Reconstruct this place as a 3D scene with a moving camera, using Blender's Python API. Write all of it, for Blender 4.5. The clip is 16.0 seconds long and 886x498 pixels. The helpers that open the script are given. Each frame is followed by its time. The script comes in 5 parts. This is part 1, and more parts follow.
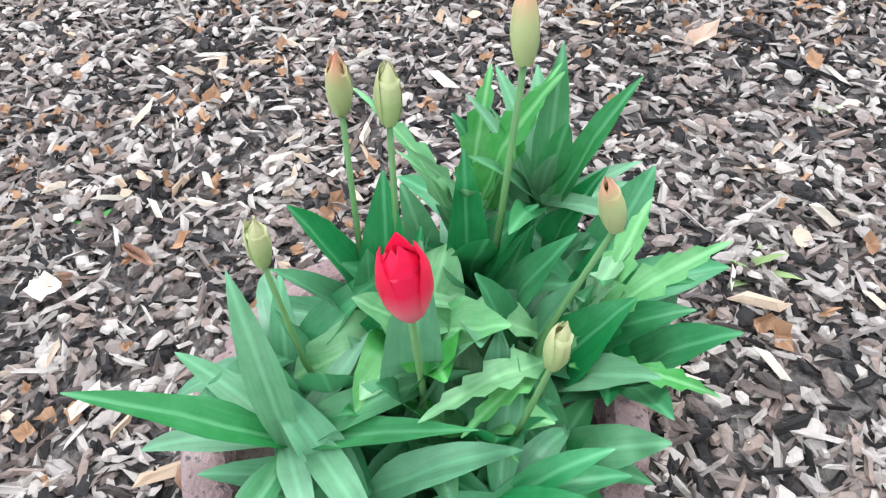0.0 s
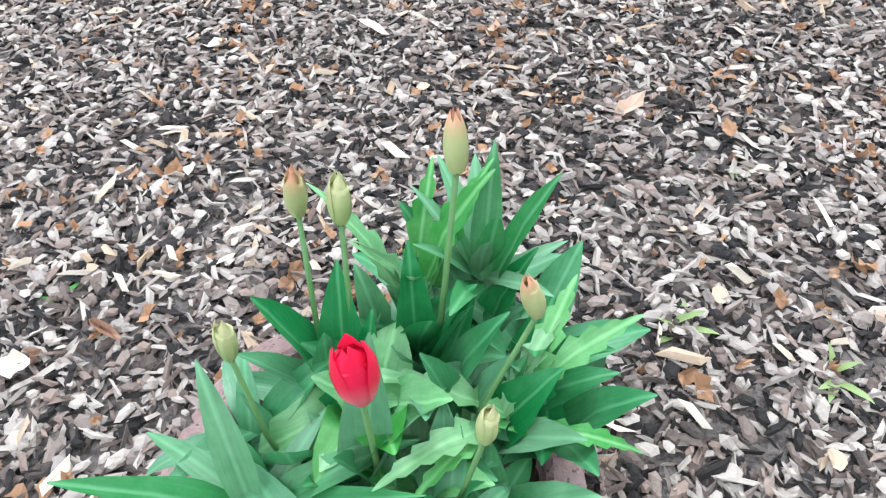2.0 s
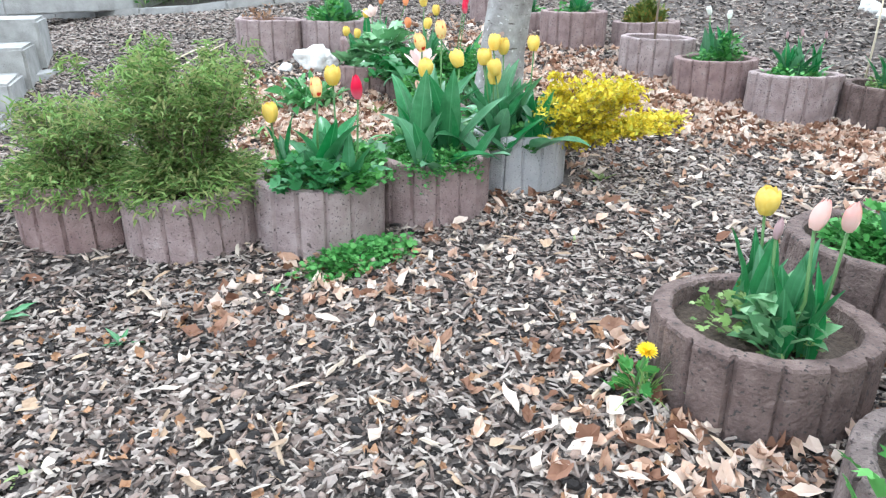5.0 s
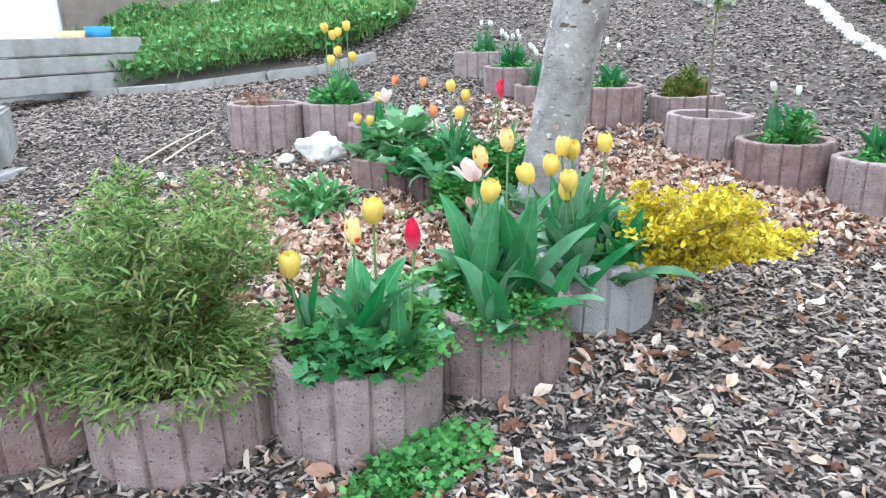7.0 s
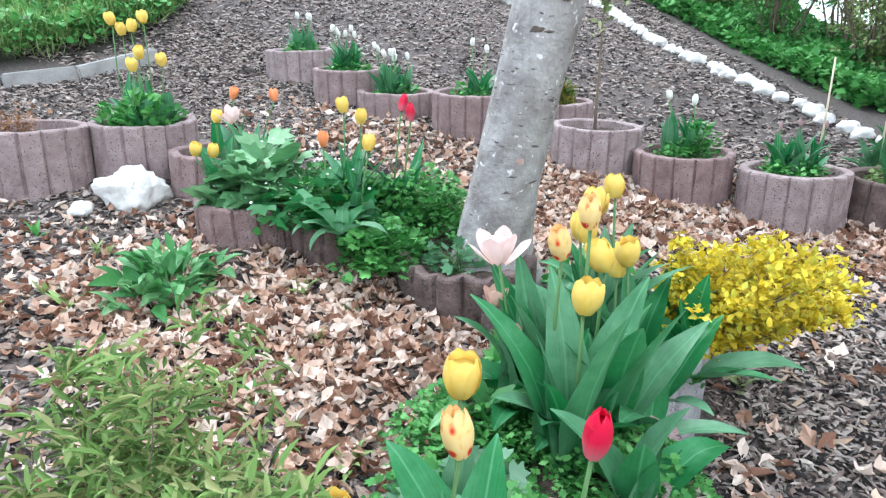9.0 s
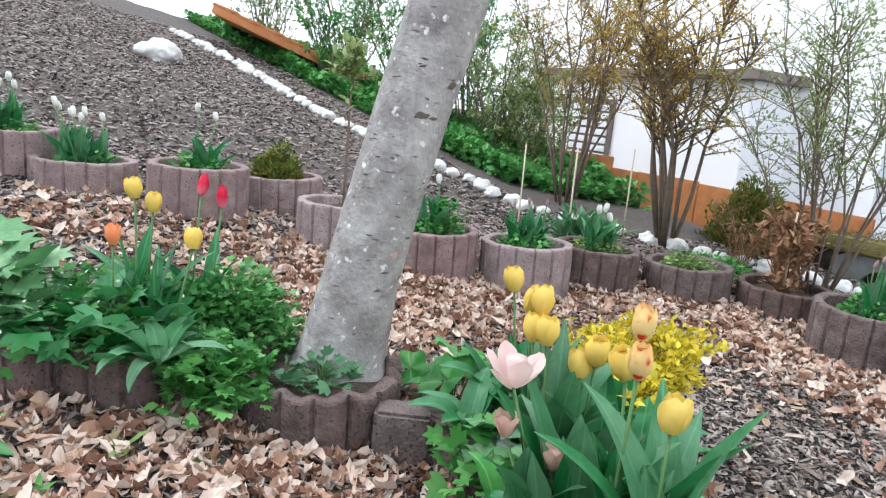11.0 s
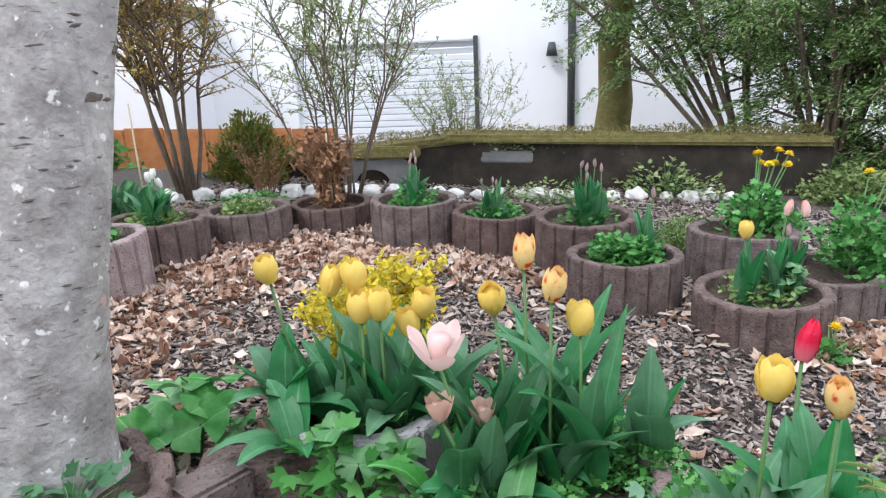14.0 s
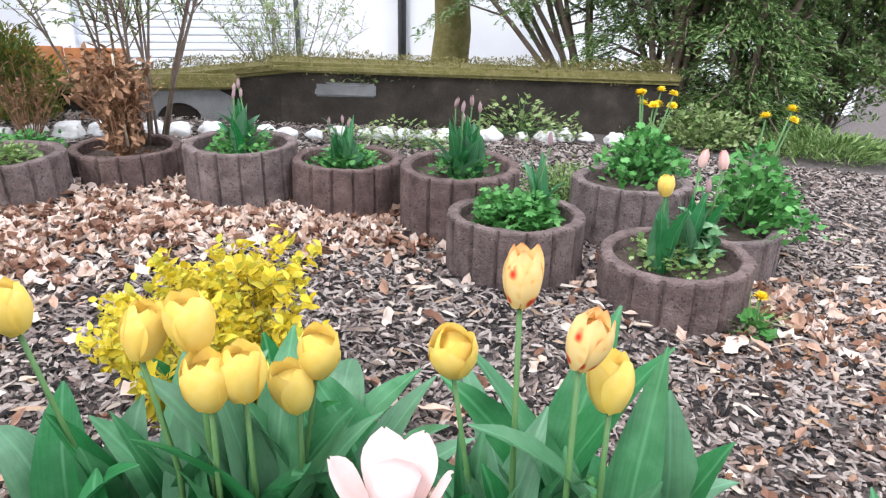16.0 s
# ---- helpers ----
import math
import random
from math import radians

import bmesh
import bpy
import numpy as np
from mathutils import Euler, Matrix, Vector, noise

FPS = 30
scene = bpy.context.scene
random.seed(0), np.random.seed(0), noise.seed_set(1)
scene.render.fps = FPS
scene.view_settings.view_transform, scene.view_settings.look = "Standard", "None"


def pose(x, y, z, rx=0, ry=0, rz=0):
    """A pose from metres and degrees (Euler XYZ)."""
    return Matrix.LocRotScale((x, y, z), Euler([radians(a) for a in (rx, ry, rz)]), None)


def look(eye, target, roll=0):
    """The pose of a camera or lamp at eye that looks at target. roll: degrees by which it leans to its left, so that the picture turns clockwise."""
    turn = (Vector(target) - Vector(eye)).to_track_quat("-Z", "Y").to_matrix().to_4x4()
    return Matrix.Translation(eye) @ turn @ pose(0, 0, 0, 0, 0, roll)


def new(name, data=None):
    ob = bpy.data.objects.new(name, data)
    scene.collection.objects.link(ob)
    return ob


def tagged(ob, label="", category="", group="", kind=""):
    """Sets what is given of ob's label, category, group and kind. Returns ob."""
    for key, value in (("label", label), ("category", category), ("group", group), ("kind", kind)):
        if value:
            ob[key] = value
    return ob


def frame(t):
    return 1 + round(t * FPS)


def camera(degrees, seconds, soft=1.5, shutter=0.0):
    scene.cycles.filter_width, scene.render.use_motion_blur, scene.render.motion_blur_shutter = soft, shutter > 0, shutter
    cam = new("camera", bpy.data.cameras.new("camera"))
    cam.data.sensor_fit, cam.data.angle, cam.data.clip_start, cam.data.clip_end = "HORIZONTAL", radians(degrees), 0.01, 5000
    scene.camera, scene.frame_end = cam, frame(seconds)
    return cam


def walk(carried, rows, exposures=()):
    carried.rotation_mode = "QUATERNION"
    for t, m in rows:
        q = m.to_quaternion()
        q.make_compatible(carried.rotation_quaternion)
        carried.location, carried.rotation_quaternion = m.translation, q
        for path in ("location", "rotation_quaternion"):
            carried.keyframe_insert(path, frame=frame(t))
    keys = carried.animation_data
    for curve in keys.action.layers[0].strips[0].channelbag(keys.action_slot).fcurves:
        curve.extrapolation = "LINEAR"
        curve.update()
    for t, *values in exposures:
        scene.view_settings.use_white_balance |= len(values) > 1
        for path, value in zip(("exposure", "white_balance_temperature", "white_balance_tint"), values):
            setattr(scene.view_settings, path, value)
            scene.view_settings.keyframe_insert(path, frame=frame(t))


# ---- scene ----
cam = camera(67.7, 16.0, soft=1.25)
PATH = [
    (0, (0.012, 0.030, 0.945), (0.012, 1.359, -0.549), -1.6),
    (0.5, (-0.013, 0.023, 0.946), (-0.009, 1.369, -0.533), 0.7),
    (1, (-0.015, 0.015, 0.964), (0.000, 1.367, -0.510), 0.7),
    (1.5, (0.014, 0.020, 1.019), (0.077, 1.391, -0.436), 0.3),
    (2, (0.032, 0.007, 1.050), (0.150, 1.410, -0.370), 0.3),
    (2.5, (0.076, -0.005, 1.064), (0.375, 1.402, -0.327), 0.4),
    (3, (0.160, 0.010, 1.095), (0.729, 1.426, -0.199), 0.3),
    (3.3, (0.257, 0.021, 1.092), (0.984, 1.492, -0.052), 1.2),
    (3.4, (0.293, 0.034, 1.100), (1.058, 1.531, 0.017), 0.9),
    (3.5, (0.324, 0.044, 1.113), (1.129, 1.557, 0.082), 0.9),
    (4, (0.457, 0.118, 1.176), (1.323, 1.662, 0.246), 1.6),
    (4.5, (0.579, 0.279, 1.236), (1.688, 1.755, 0.465), 1.8),
    (5, (0.669, 0.483, 1.325), (1.927, 1.832, 0.552), 0.2),
    (5.2, (0.714, 0.547, 1.334), (2.014, 1.873, 0.591), -0.3),
    (7.3, (1.129, 1.520, 1.466), (2.461, 2.874, 0.840), -0.9),
    (7.5, (1.195, 1.643, 1.458), (2.537, 2.991, 0.842), -0.2),
    (8, (1.311, 1.932, 1.483), (2.754, 3.187, 0.897), 0.5),
    (8.5, (1.346, 2.287, 1.481), (2.940, 3.354, 0.917), -1.0),
    (9, (1.374, 2.604, 1.507), (3.103, 3.360, 0.847), 0.3),
    (9.5, (1.471, 2.915, 1.517), (3.324, 3.362, 0.911), -1.5),
    (9.6, (1.486, 2.971, 1.517), (3.349, 3.365, 0.904), -1.8),
    (9.7, (1.495, 3.020, 1.517), (3.371, 3.346, 0.906), -0.5),
    (11.8, (1.703, 4.003, 1.505), (3.377, 3.029, 1.005), 1.1),
    (12, (1.751, 4.088, 1.499), (3.293, 2.945, 0.936), 0.2),
    (12.5, (1.841, 4.252, 1.554), (3.147, 2.876, 0.921), -0.2),
    (13, (1.988, 4.290, 1.539), (3.193, 2.810, 0.939), 0.5),
    (13.5, (2.173, 4.294, 1.538), (3.263, 2.708, 0.993), -1.5),
    (14, (2.325, 4.297, 1.522), (3.264, 2.619, 0.971), -2.4),
    (14.5, (2.491, 4.254, 1.533), (3.144, 2.469, 0.909), -1.9),
    (15, (2.623, 4.072, 1.518), (3.188, 2.259, 0.890), -3.6),
    (15.5, (2.750, 3.804, 1.474), (3.273, 2.007, 0.769), -2.4),
    (16, (2.824, 3.683, 1.431), (3.228, 1.872, 0.685), 1.2),
]
walk(cam, [(t, look(eye, target, roll)) for t, eye, target, roll in PATH],
     exposures=[(0, 1.53, 5720, 6), (3, 1.57, 5670, 4), (5.2, 1.61, 5670, 4), (7.3, 1.51, 5590, 6), (9.7, 1.33, 5690, 6), (11.8, 0.96, 5990, 11), (13.5, 0.96, 5990, 12), (14.5, 1.10, 5940, 13), (15.5, 1.27, 5940, 13), (16, 1.39, 5990, 14)])

# ---- light: bright overcast spring day ----
world = bpy.data.worlds.new("sky")
scene.world = world
world.use_nodes = True
wn = world.node_tree.nodes
wl = world.node_tree.links
sky = wn.new("ShaderNodeTexSky")
sky.sky_type = "NISHITA"
sky.sun_disc = False
sky.sun_elevation = radians(50)
sky.sun_rotation = radians(200)
sky.air_density, sky.dust_density, sky.ozone_density = 1.0, 4.0, 0.6
haze = wn.new("ShaderNodeMix")
haze.data_type = "RGBA"
haze.inputs["Factor"].default_value = 0.8
haze.inputs[7].default_value = (9.0, 9.2, 9.5, 1)
wl.new(sky.outputs[0], haze.inputs[6])
wl.new(haze.outputs[2], wn["Background"].inputs["Color"])
wn["Background"].inputs["Strength"].default_value = 0.13

sun_data = bpy.data.lights.new("sun", "SUN")
sun_data.energy, sun_data.angle, sun_data.color = 1.0, radians(14), (1.0, 0.96, 0.9)
sun = new("sun", sun_data)
sun.rotation_euler = (radians(40), 0, radians(160))

# ---- the lie of the land ----
rng = np.random.default_rng(7)


def relu(v):
    return np.maximum(v, 0)


def gh(x, y):
    """Height of the ground: a garden bed that climbs gently to a bank, and falls to the road behind the low wall."""
    x, y = np.asarray(x, float), np.asarray(y, float)
    X, Y = np.clip(x, -1.5, 8), np.clip(y, -1.5, 8)
    z = 0.0735 + 0.0441 * X - 0.0113 * Y + 0.0024 * X * X + 0.0054 * X * Y + 0.007 * Y * Y
    for a, bx, by, s in ((-0.11, 4.7, 2.15, 1.0), (0.12, 5.7, 4.9, 1.0), (-0.06, 2.5, 2.9, 0.7), (0.045, 2.8, 1.2, 0.55)):
        z = z + a * np.exp(-((X - bx) ** 2 + (Y - by) ** 2) / (2 * s * s))
    z = z + 0.17 * np.minimum(relu(0.9 * x + 0.43 * y - 7.7), 12) * (1 / (1 + np.exp(-np.clip(y + 0.2, -20, 20) * 2)))
    low = relu(-1.45 - (y - 0.42 * (x - 5.0)))
    return z - np.minimum(0.9 * low, 0.75)


def noise2(x, y, s, seed=0):
    return np.array([noise.noise((float(a) * s + seed, float(b) * s, seed * 1.7)) for a, b in zip(np.ravel(x), np.ravel(y))])


# ---- materials ----
class M:
    pass


def mat(name, base, rough=0.7, spread=(), scale=8.0, detail=6.0, bump=0.0, bump_scale=60.0, island=0.0, obj=0.0, metal=0.0, trans=0.0, spec=0.28, speck=None, speck_scale=90.0, speck_at=0.62, coat=0.0, tip=None):
    """A surface: base colours blended by noise at two scales, with hue and value spread per piece or per thing, relief and specks."""
    m = bpy.data.materials.new(name)
    m.use_nodes = True
    nt = m.node_tree
    n, l = nt.nodes, nt.links
    bsdf = n["Principled BSDF"]
    tc = n.new("ShaderNodeTexCoord")
    cols = [base, *spread] if spread else [base, tuple(c * 0.72 for c in base)]
    ramp = n.new("ShaderNodeValToRGB")
    els = ramp.color_ramp.elements
    while len(els) < len(cols):
        els.new(0.5)
    for i, c in enumerate(cols):
        els[i].position = 0.25 + 0.5 * i / max(1, len(cols) - 1)
        els[i].color = (*c, 1)
    nz = n.new("ShaderNodeTexNoise")
    nz.inputs["Scale"].default_value, nz.inputs["Detail"].default_value = scale, detail
    nz.inputs["Roughness"].default_value = 0.65
    l.new(tc.outputs["Object"], nz.inputs["Vector"])
    fac = nz.outputs["Fac"]
    if island:
        geo = n.new("ShaderNodeNewGeometry")
        mix = n.new("ShaderNodeMix")
        mix.inputs["Factor"].default_value = island
        l.new(fac, mix.inputs[2])
        l.new(geo.outputs["Random Per Island"], mix.inputs[3])
        fac = mix.outputs[0]
    l.new(fac, ramp.inputs["Fac"])
    col = ramp.outputs["Color"]
    if obj:
        oi = n.new("ShaderNodeObjectInfo")
        hsv = n.new("ShaderNodeHueSaturation")
        mr = n.new("ShaderNodeMapRange")
        mr.inputs["To Min"].default_value, mr.inputs["To Max"].default_value = 1 - obj, 1 + obj
        l.new(oi.outputs["Random"], mr.inputs["Value"])
        l.new(mr.outputs["Result"], hsv.inputs["Value"])
        mr2 = n.new("ShaderNodeMapRange")
        mr2.inputs["To Min"].default_value, mr2.inputs["To Max"].default_value = 1.25, 0.75
        l.new(oi.outputs["Random"], mr2.inputs["Value"])
        l.new(mr2.outputs["Result"], hsv.inputs["Saturation"])
        l.new(col, hsv.inputs["Color"])
        col = hsv.outputs["Color"]
    if speck:
        n2 = n.new("ShaderNodeTexNoise")
        n2.inputs["Scale"].default_value, n2.inputs["Detail"].default_value = speck_scale, 3
        l.new(tc.outputs["Object"], n2.inputs["Vector"])
        r2 = n.new("ShaderNodeValToRGB")
        r2.color_ramp.elements[0].position, r2.color_ramp.elements[1].position = speck_at, speck_at + 0.06
        l.new(n2.outputs["Fac"], r2.inputs["Fac"])
        mx = n.new("ShaderNodeMix")
        mx.data_type = "RGBA"
        l.new(r2.outputs["Color"], mx.inputs["Factor"])
        l.new(col, mx.inputs[6])
        mx.inputs[7].default_value = (*speck, 1)
        col = mx.outputs[2]
    if tip:
        sx = n.new("ShaderNodeSeparateXYZ")
        l.new(tc.outputs["Object"], sx.inputs[0])
        mt = n.new("ShaderNodeMapRange")
        mt.inputs["From Min"].default_value, mt.inputs["From Max"].default_value = tip[1], tip[2]
        jig = n.new("ShaderNodeMath")
        jig.operation = "MULTIPLY_ADD"
        jig.inputs[1].default_value, jig.inputs[2].default_value = 0.03, -0.015
        l.new(nz.outputs["Fac"], jig.inputs[0])
        ad = n.new("ShaderNodeMath")
        l.new(sx.outputs["Z"], ad.inputs[0])
        l.new(jig.outputs[0], ad.inputs[1])
        l.new(ad.outputs[0], mt.inputs["Value"])
        mx = n.new("ShaderNodeMix")
        mx.data_type = "RGBA"
        l.new(mt.outputs["Result"], mx.inputs["Factor"])
        l.new(col, mx.inputs[6])
        mx.inputs[7].default_value = (*tip[0], 1)
        col = mx.outputs[2]
    l.new(col, bsdf.inputs["Base Color"])
    bsdf.inputs["Roughness"].default_value = rough
    bsdf.inputs["Metallic"].default_value = metal
    bsdf.inputs["Specular IOR Level"].default_value = spec
    if coat:
        bsdf.inputs["Coat Weight"].default_value = coat
    if bump:
        b = n.new("ShaderNodeBump")
        b.inputs["Strength"].default_value, b.inputs["Distance"].default_value = bump, 0.01
        n3 = n.new("ShaderNodeTexNoise")
        n3.inputs["Scale"].default_value, n3.inputs["Detail"].default_value = bump_scale, 5
        l.new(tc.outputs["Object"], n3.inputs["Vector"])
        l.new(n3.outputs["Fac"], b.inputs["Height"])
        l.new(b.outputs["Normal"], bsdf.inputs["Normal"])
    if trans:
        t = n.new("ShaderNodeBsdfTranslucent")
        l.new(col, t.inputs["Color"])
        ms = n.new("ShaderNodeMixShader")
        ms.inputs["Fac"].default_value = trans
        l.new(bsdf.outputs[0], ms.inputs[1])
        l.new(t.outputs[0], ms.inputs[2])
        l.new(ms.outputs[0], n["Material Output"].inputs["Surface"])
    return m


def leafmat(name, dark, mid, light, rough):
    """A leaf: green with fine lengthwise streaks, blotches and a spread from leaf to leaf; light shows through it."""
    m = mat(name, dark, rough, (mid, light), 9, 6, 0.12, 70, island=0.35, obj=0.16, trans=0.25)
    n, l = m.node_tree.nodes, m.node_tree.links
    tc, mp, nz, b = n["Texture Coordinate"], n.new("ShaderNodeMapping"), n.new("ShaderNodeTexNoise"), n["Bump"]
    mp.inputs["Scale"].default_value = (260, 14, 14)
    nz.inputs["Scale"].default_value, nz.inputs["Detail"].default_value = 1.0, 2
    l.new(tc.outputs["Object"], mp.inputs["Vector"])
    l.new(mp.outputs[0], nz.inputs["Vector"])
    l.new(nz.outputs["Fac"], b.inputs["Height"])
    b.inputs["Strength"].default_value, b.inputs["Distance"].default_value = 0.4, 0.002
    bsdf = n["Principled BSDF"]
    src = bsdf.inputs["Base Color"].links[0].from_socket
    band = n.new("ShaderNodeMapRange")
    band.inputs["From Min"].default_value, band.inputs["From Max"].default_value = 0.32, 0.68
    band.inputs["To Min"].default_value, band.inputs["To Max"].default_value = 0.91, 1.08
    l.new(nz.outputs["Fac"], band.inputs["Value"])
    vein = n.new("ShaderNodeMix")
    vein.data_type, vein.blend_type = "RGBA", "MULTIPLY"
    vein.inputs["Factor"].default_value = 1.0
    l.new(src, vein.inputs[6])
    l.new(band.outputs["Result"], vein.inputs[7])
    # paler midrib along the leaf's length
    xyz, side, rib, ribmix = n.new("ShaderNodeSeparateXYZ"), n.new("ShaderNodeMath"), n.new("ShaderNodeMapRange"), n.new("ShaderNodeMix")
    side.operation = "ABSOLUTE"
    rib.inputs["From Min"].default_value, rib.inputs["From Max"].default_value = 0.0008, 0.0035
    rib.inputs["To Min"].default_value, rib.inputs["To Max"].default_value = 0.35, 0.0
    ribmix.data_type = "RGBA"
    ribmix.inputs[7].default_value = (*(min(1, 1.35 * c) for c in light), 1)
    l.new(tc.outputs["Object"], xyz.inputs[0])
    l.new(xyz.outputs["X"], side.inputs[0])
    l.new(side.outputs[0], rib.inputs["Value"])
    l.new(rib.outputs["Result"], ribmix.inputs["Factor"])
    l.new(vein.outputs[2], ribmix.inputs[6])
    l.new(ribmix.outputs[2], bsdf.inputs["Base Color"])
    l.new(ribmix.outputs[2], n["Translucent BSDF"].inputs["Color"])
    return m


M.earth = mat("mulch_bed", (0.018, 0.015, 0.014), 0.95, ((0.065, 0.054, 0.048), (0.14, 0.12, 0.108), (0.032, 0.027, 0.024)), 65, 8, 1.0, 80)
M.chip = mat("wood_chips", (0.016, 0.013, 0.012), 0.8, ((0.075, 0.057, 0.049), (0.14, 0.103, 0.086), (0.185, 0.15, 0.132), (0.225, 0.16, 0.128), (0.245, 0.207, 0.185), (0.29, 0.245, 0.215), (0.36, 0.31, 0.27)), 60, 4, 0.4, 150, island=0.85)
M.litter = mat("dry_leaves", (0.20, 0.10, 0.062), 0.75, ((0.43, 0.265, 0.18), (0.57, 0.40, 0.30), (0.66, 0.515, 0.42), (0.71, 0.595, 0.505)), 30, 4, 0.3, 80, island=0.8, trans=0.15)
M.palechip = mat("pale_chips", (0.34, 0.24, 0.16), 0.8, ((0.43, 0.33, 0.24), (0.52, 0.45, 0.37)), 30, 4, 0.4, 80, island=0.7)
M.concrete = mat("red_concrete", (0.13, 0.092, 0.088), 0.92, ((0.235, 0.168, 0.16), (0.30, 0.225, 0.212), (0.38, 0.32, 0.305)), 10, 12, 1.0, 100, obj=0.16, speck=(0.09, 0.07, 0.066), speck_scale=80, speck_at=0.61)
M.greyconcrete = mat("grey_concrete", (0.34, 0.34, 0.345), 0.92, ((0.42, 0.41, 0.41), (0.5, 0.49, 0.48)), 7, 10, 0.8, 120, obj=0.08, speck=(0.2, 0.19, 0.19), speck_scale=110)
M.darkconcrete = mat("weathered_concrete", (0.05, 0.037, 0.034), 0.92, ((0.11, 0.078, 0.07), (0.165, 0.12, 0.107), (0.25, 0.195, 0.178)), 11, 12, 1.0, 90, obj=0.16, speck=(0.06, 0.05, 0.048), speck_scale=70, speck_at=0.60)
M.soil = mat("potting_soil", (0.03, 0.022, 0.016), 0.95, ((0.07, 0.052, 0.04), (0.12, 0.09, 0.07)), 50, 8, 1.0, 90)
M.bark = mat("grey_bark", (0.12, 0.105, 0.098), 0.85, ((0.24, 0.22, 0.21), (0.37, 0.35, 0.335), (0.49, 0.47, 0.455)), 7, 12, 0.9, 45, speck=(0.66, 0.64, 0.62), speck_scale=30, speck_at=0.64)
# dark lenticels lying across the trunk, and upright streaks
bn, bl = M.bark.node_tree.nodes, M.bark.node_tree.links
src = bn["Principled BSDF"].inputs["Base Color"].links[0].from_socket
for scl, lo, hi, colr in (((14, 14, 75), 0.64, 0.70, (0.10, 0.085, 0.075)), ((16, 16, 2.2), 0.60, 0.75, (0.24, 0.225, 0.205))):
    mp, nz, rp, mx = bn.new("ShaderNodeMapping"), bn.new("ShaderNodeTexNoise"), bn.new("ShaderNodeMapRange"), bn.new("ShaderNodeMix")
    mp.inputs["Scale"].default_value = scl
    nz.inputs["Scale"].default_value, nz.inputs["Detail"].default_value = 1.0, 4
    rp.inputs["From Min"].default_value, rp.inputs["From Max"].default_value = lo, hi
    mx.data_type = "RGBA"
    mx.inputs[7].default_value = (*colr, 1)
    bl.new(bn["Texture Coordinate"].outputs["Object"], mp.inputs["Vector"])
    bl.new(mp.outputs[0], nz.inputs["Vector"])
    bl.new(nz.outputs["Fac"], rp.inputs["Value"])
    bl.new(rp.outputs["Result"], mx.inputs["Factor"])
    bl.new(src, mx.inputs[6])
    src = mx.outputs[2]
bl.new(src, bn["Principled BSDF"].inputs["Base Color"])
M.scar = mat("bark_scar", (0.09, 0.07, 0.055), 0.9, ((0.16, 0.13, 0.11),), 30, 6, 0.8, 80)
M.barkpink = mat("bark_patch", (0.42, 0.26, 0.21), 0.85, ((0.45, 0.33, 0.29),), 30, 6, 0.4, 80)
M.tulipleaf = leafmat("tulip_leaf", (0.031, 0.132, 0.045), (0.058, 0.205, 0.08), (0.135, 0.325, 0.165), 0.38)
M.blueleaf = leafmat("grey_green_leaf", (0.040, 0.14, 0.048), (0.068, 0.21, 0.08), (0.155, 0.33, 0.175), 0.45)
M.brightleaf = leafmat("bright_leaf", (0.045, 0.185, 0.045), (0.085, 0.27, 0.075), (0.25, 0.45, 0.21), 0.45)
M.stem = mat("green_stem", (0.07, 0.17, 0.05), 0.5, ((0.11, 0.2, 0.07),), 20)
M.cress = mat("fresh_leaf", (0.045, 0.18, 0.035), 0.5, ((0.085, 0.28, 0.06), (0.16, 0.40, 0.11)), 10, 4, island=0.7, trans=0.25)
M.olive = mat("olive_leaf", (0.10, 0.18, 0.045), 0.55, ((0.17, 0.28, 0.075), (0.26, 0.38, 0.12), (0.35, 0.46, 0.19)), 10, 4, island=0.7, trans=0.3)
M.fern = mat("fern_leaf", (0.10, 0.17, 0.045), 0.6, ((0.18, 0.30, 0.075), (0.27, 0.41, 0.125), (0.31, 0.33, 0.13)), 10, 4, island=0.7, trans=0.35)
M.goldleaf = mat("golden_leaf", (0.55, 0.42, 0.015), 0.5, ((0.72, 0.57, 0.03), (0.82, 0.68, 0.07), (0.5, 0.48, 0.05)), 10, 4, island=0.7, trans=0.3)
M.darkleaf = mat("dark_leaf", (0.065, 0.14, 0.04), 0.6, ((0.14, 0.25, 0.07), (0.23, 0.34, 0.115), (0.31, 0.41, 0.17)), 10, 4, island=0.75, trans=0.42)
M.yewleaf = mat("yew_leaf", (0.075, 0.125, 0.025), 0.6, ((0.15, 0.20, 0.04), (0.28, 0.20, 0.04)), 6, 4, island=0.6, trans=0.15)
M.springleaf = mat("spring_leaf", (0.16, 0.24, 0.07), 0.5, ((0.25, 0.34, 0.12), (0.36, 0.42, 0.2)), 10, 4, island=0.7, trans=0.3)
M.amberleaf = mat("amber_leaf", (0.35, 0.2, 0.03), 0.5, ((0.48, 0.32, 0.06), (0.42, 0.38, 0.12)), 10, 4, island=0.7, trans=0.3)
M.twig = mat("twig_bark", (0.13, 0.095, 0.07), 0.9, ((0.22, 0.17, 0.13),), 20, 6, 0.4, 80)
M.drystalk = mat("dry_stalk", (0.22, 0.115, 0.06), 0.9, ((0.36, 0.21, 0.12),), 25, 5, 0.3, 80, island=0.5)
M.cane = mat("bamboo_cane", (0.55, 0.46, 0.33), 0.7, ((0.65, 0.57, 0.43),), 25)
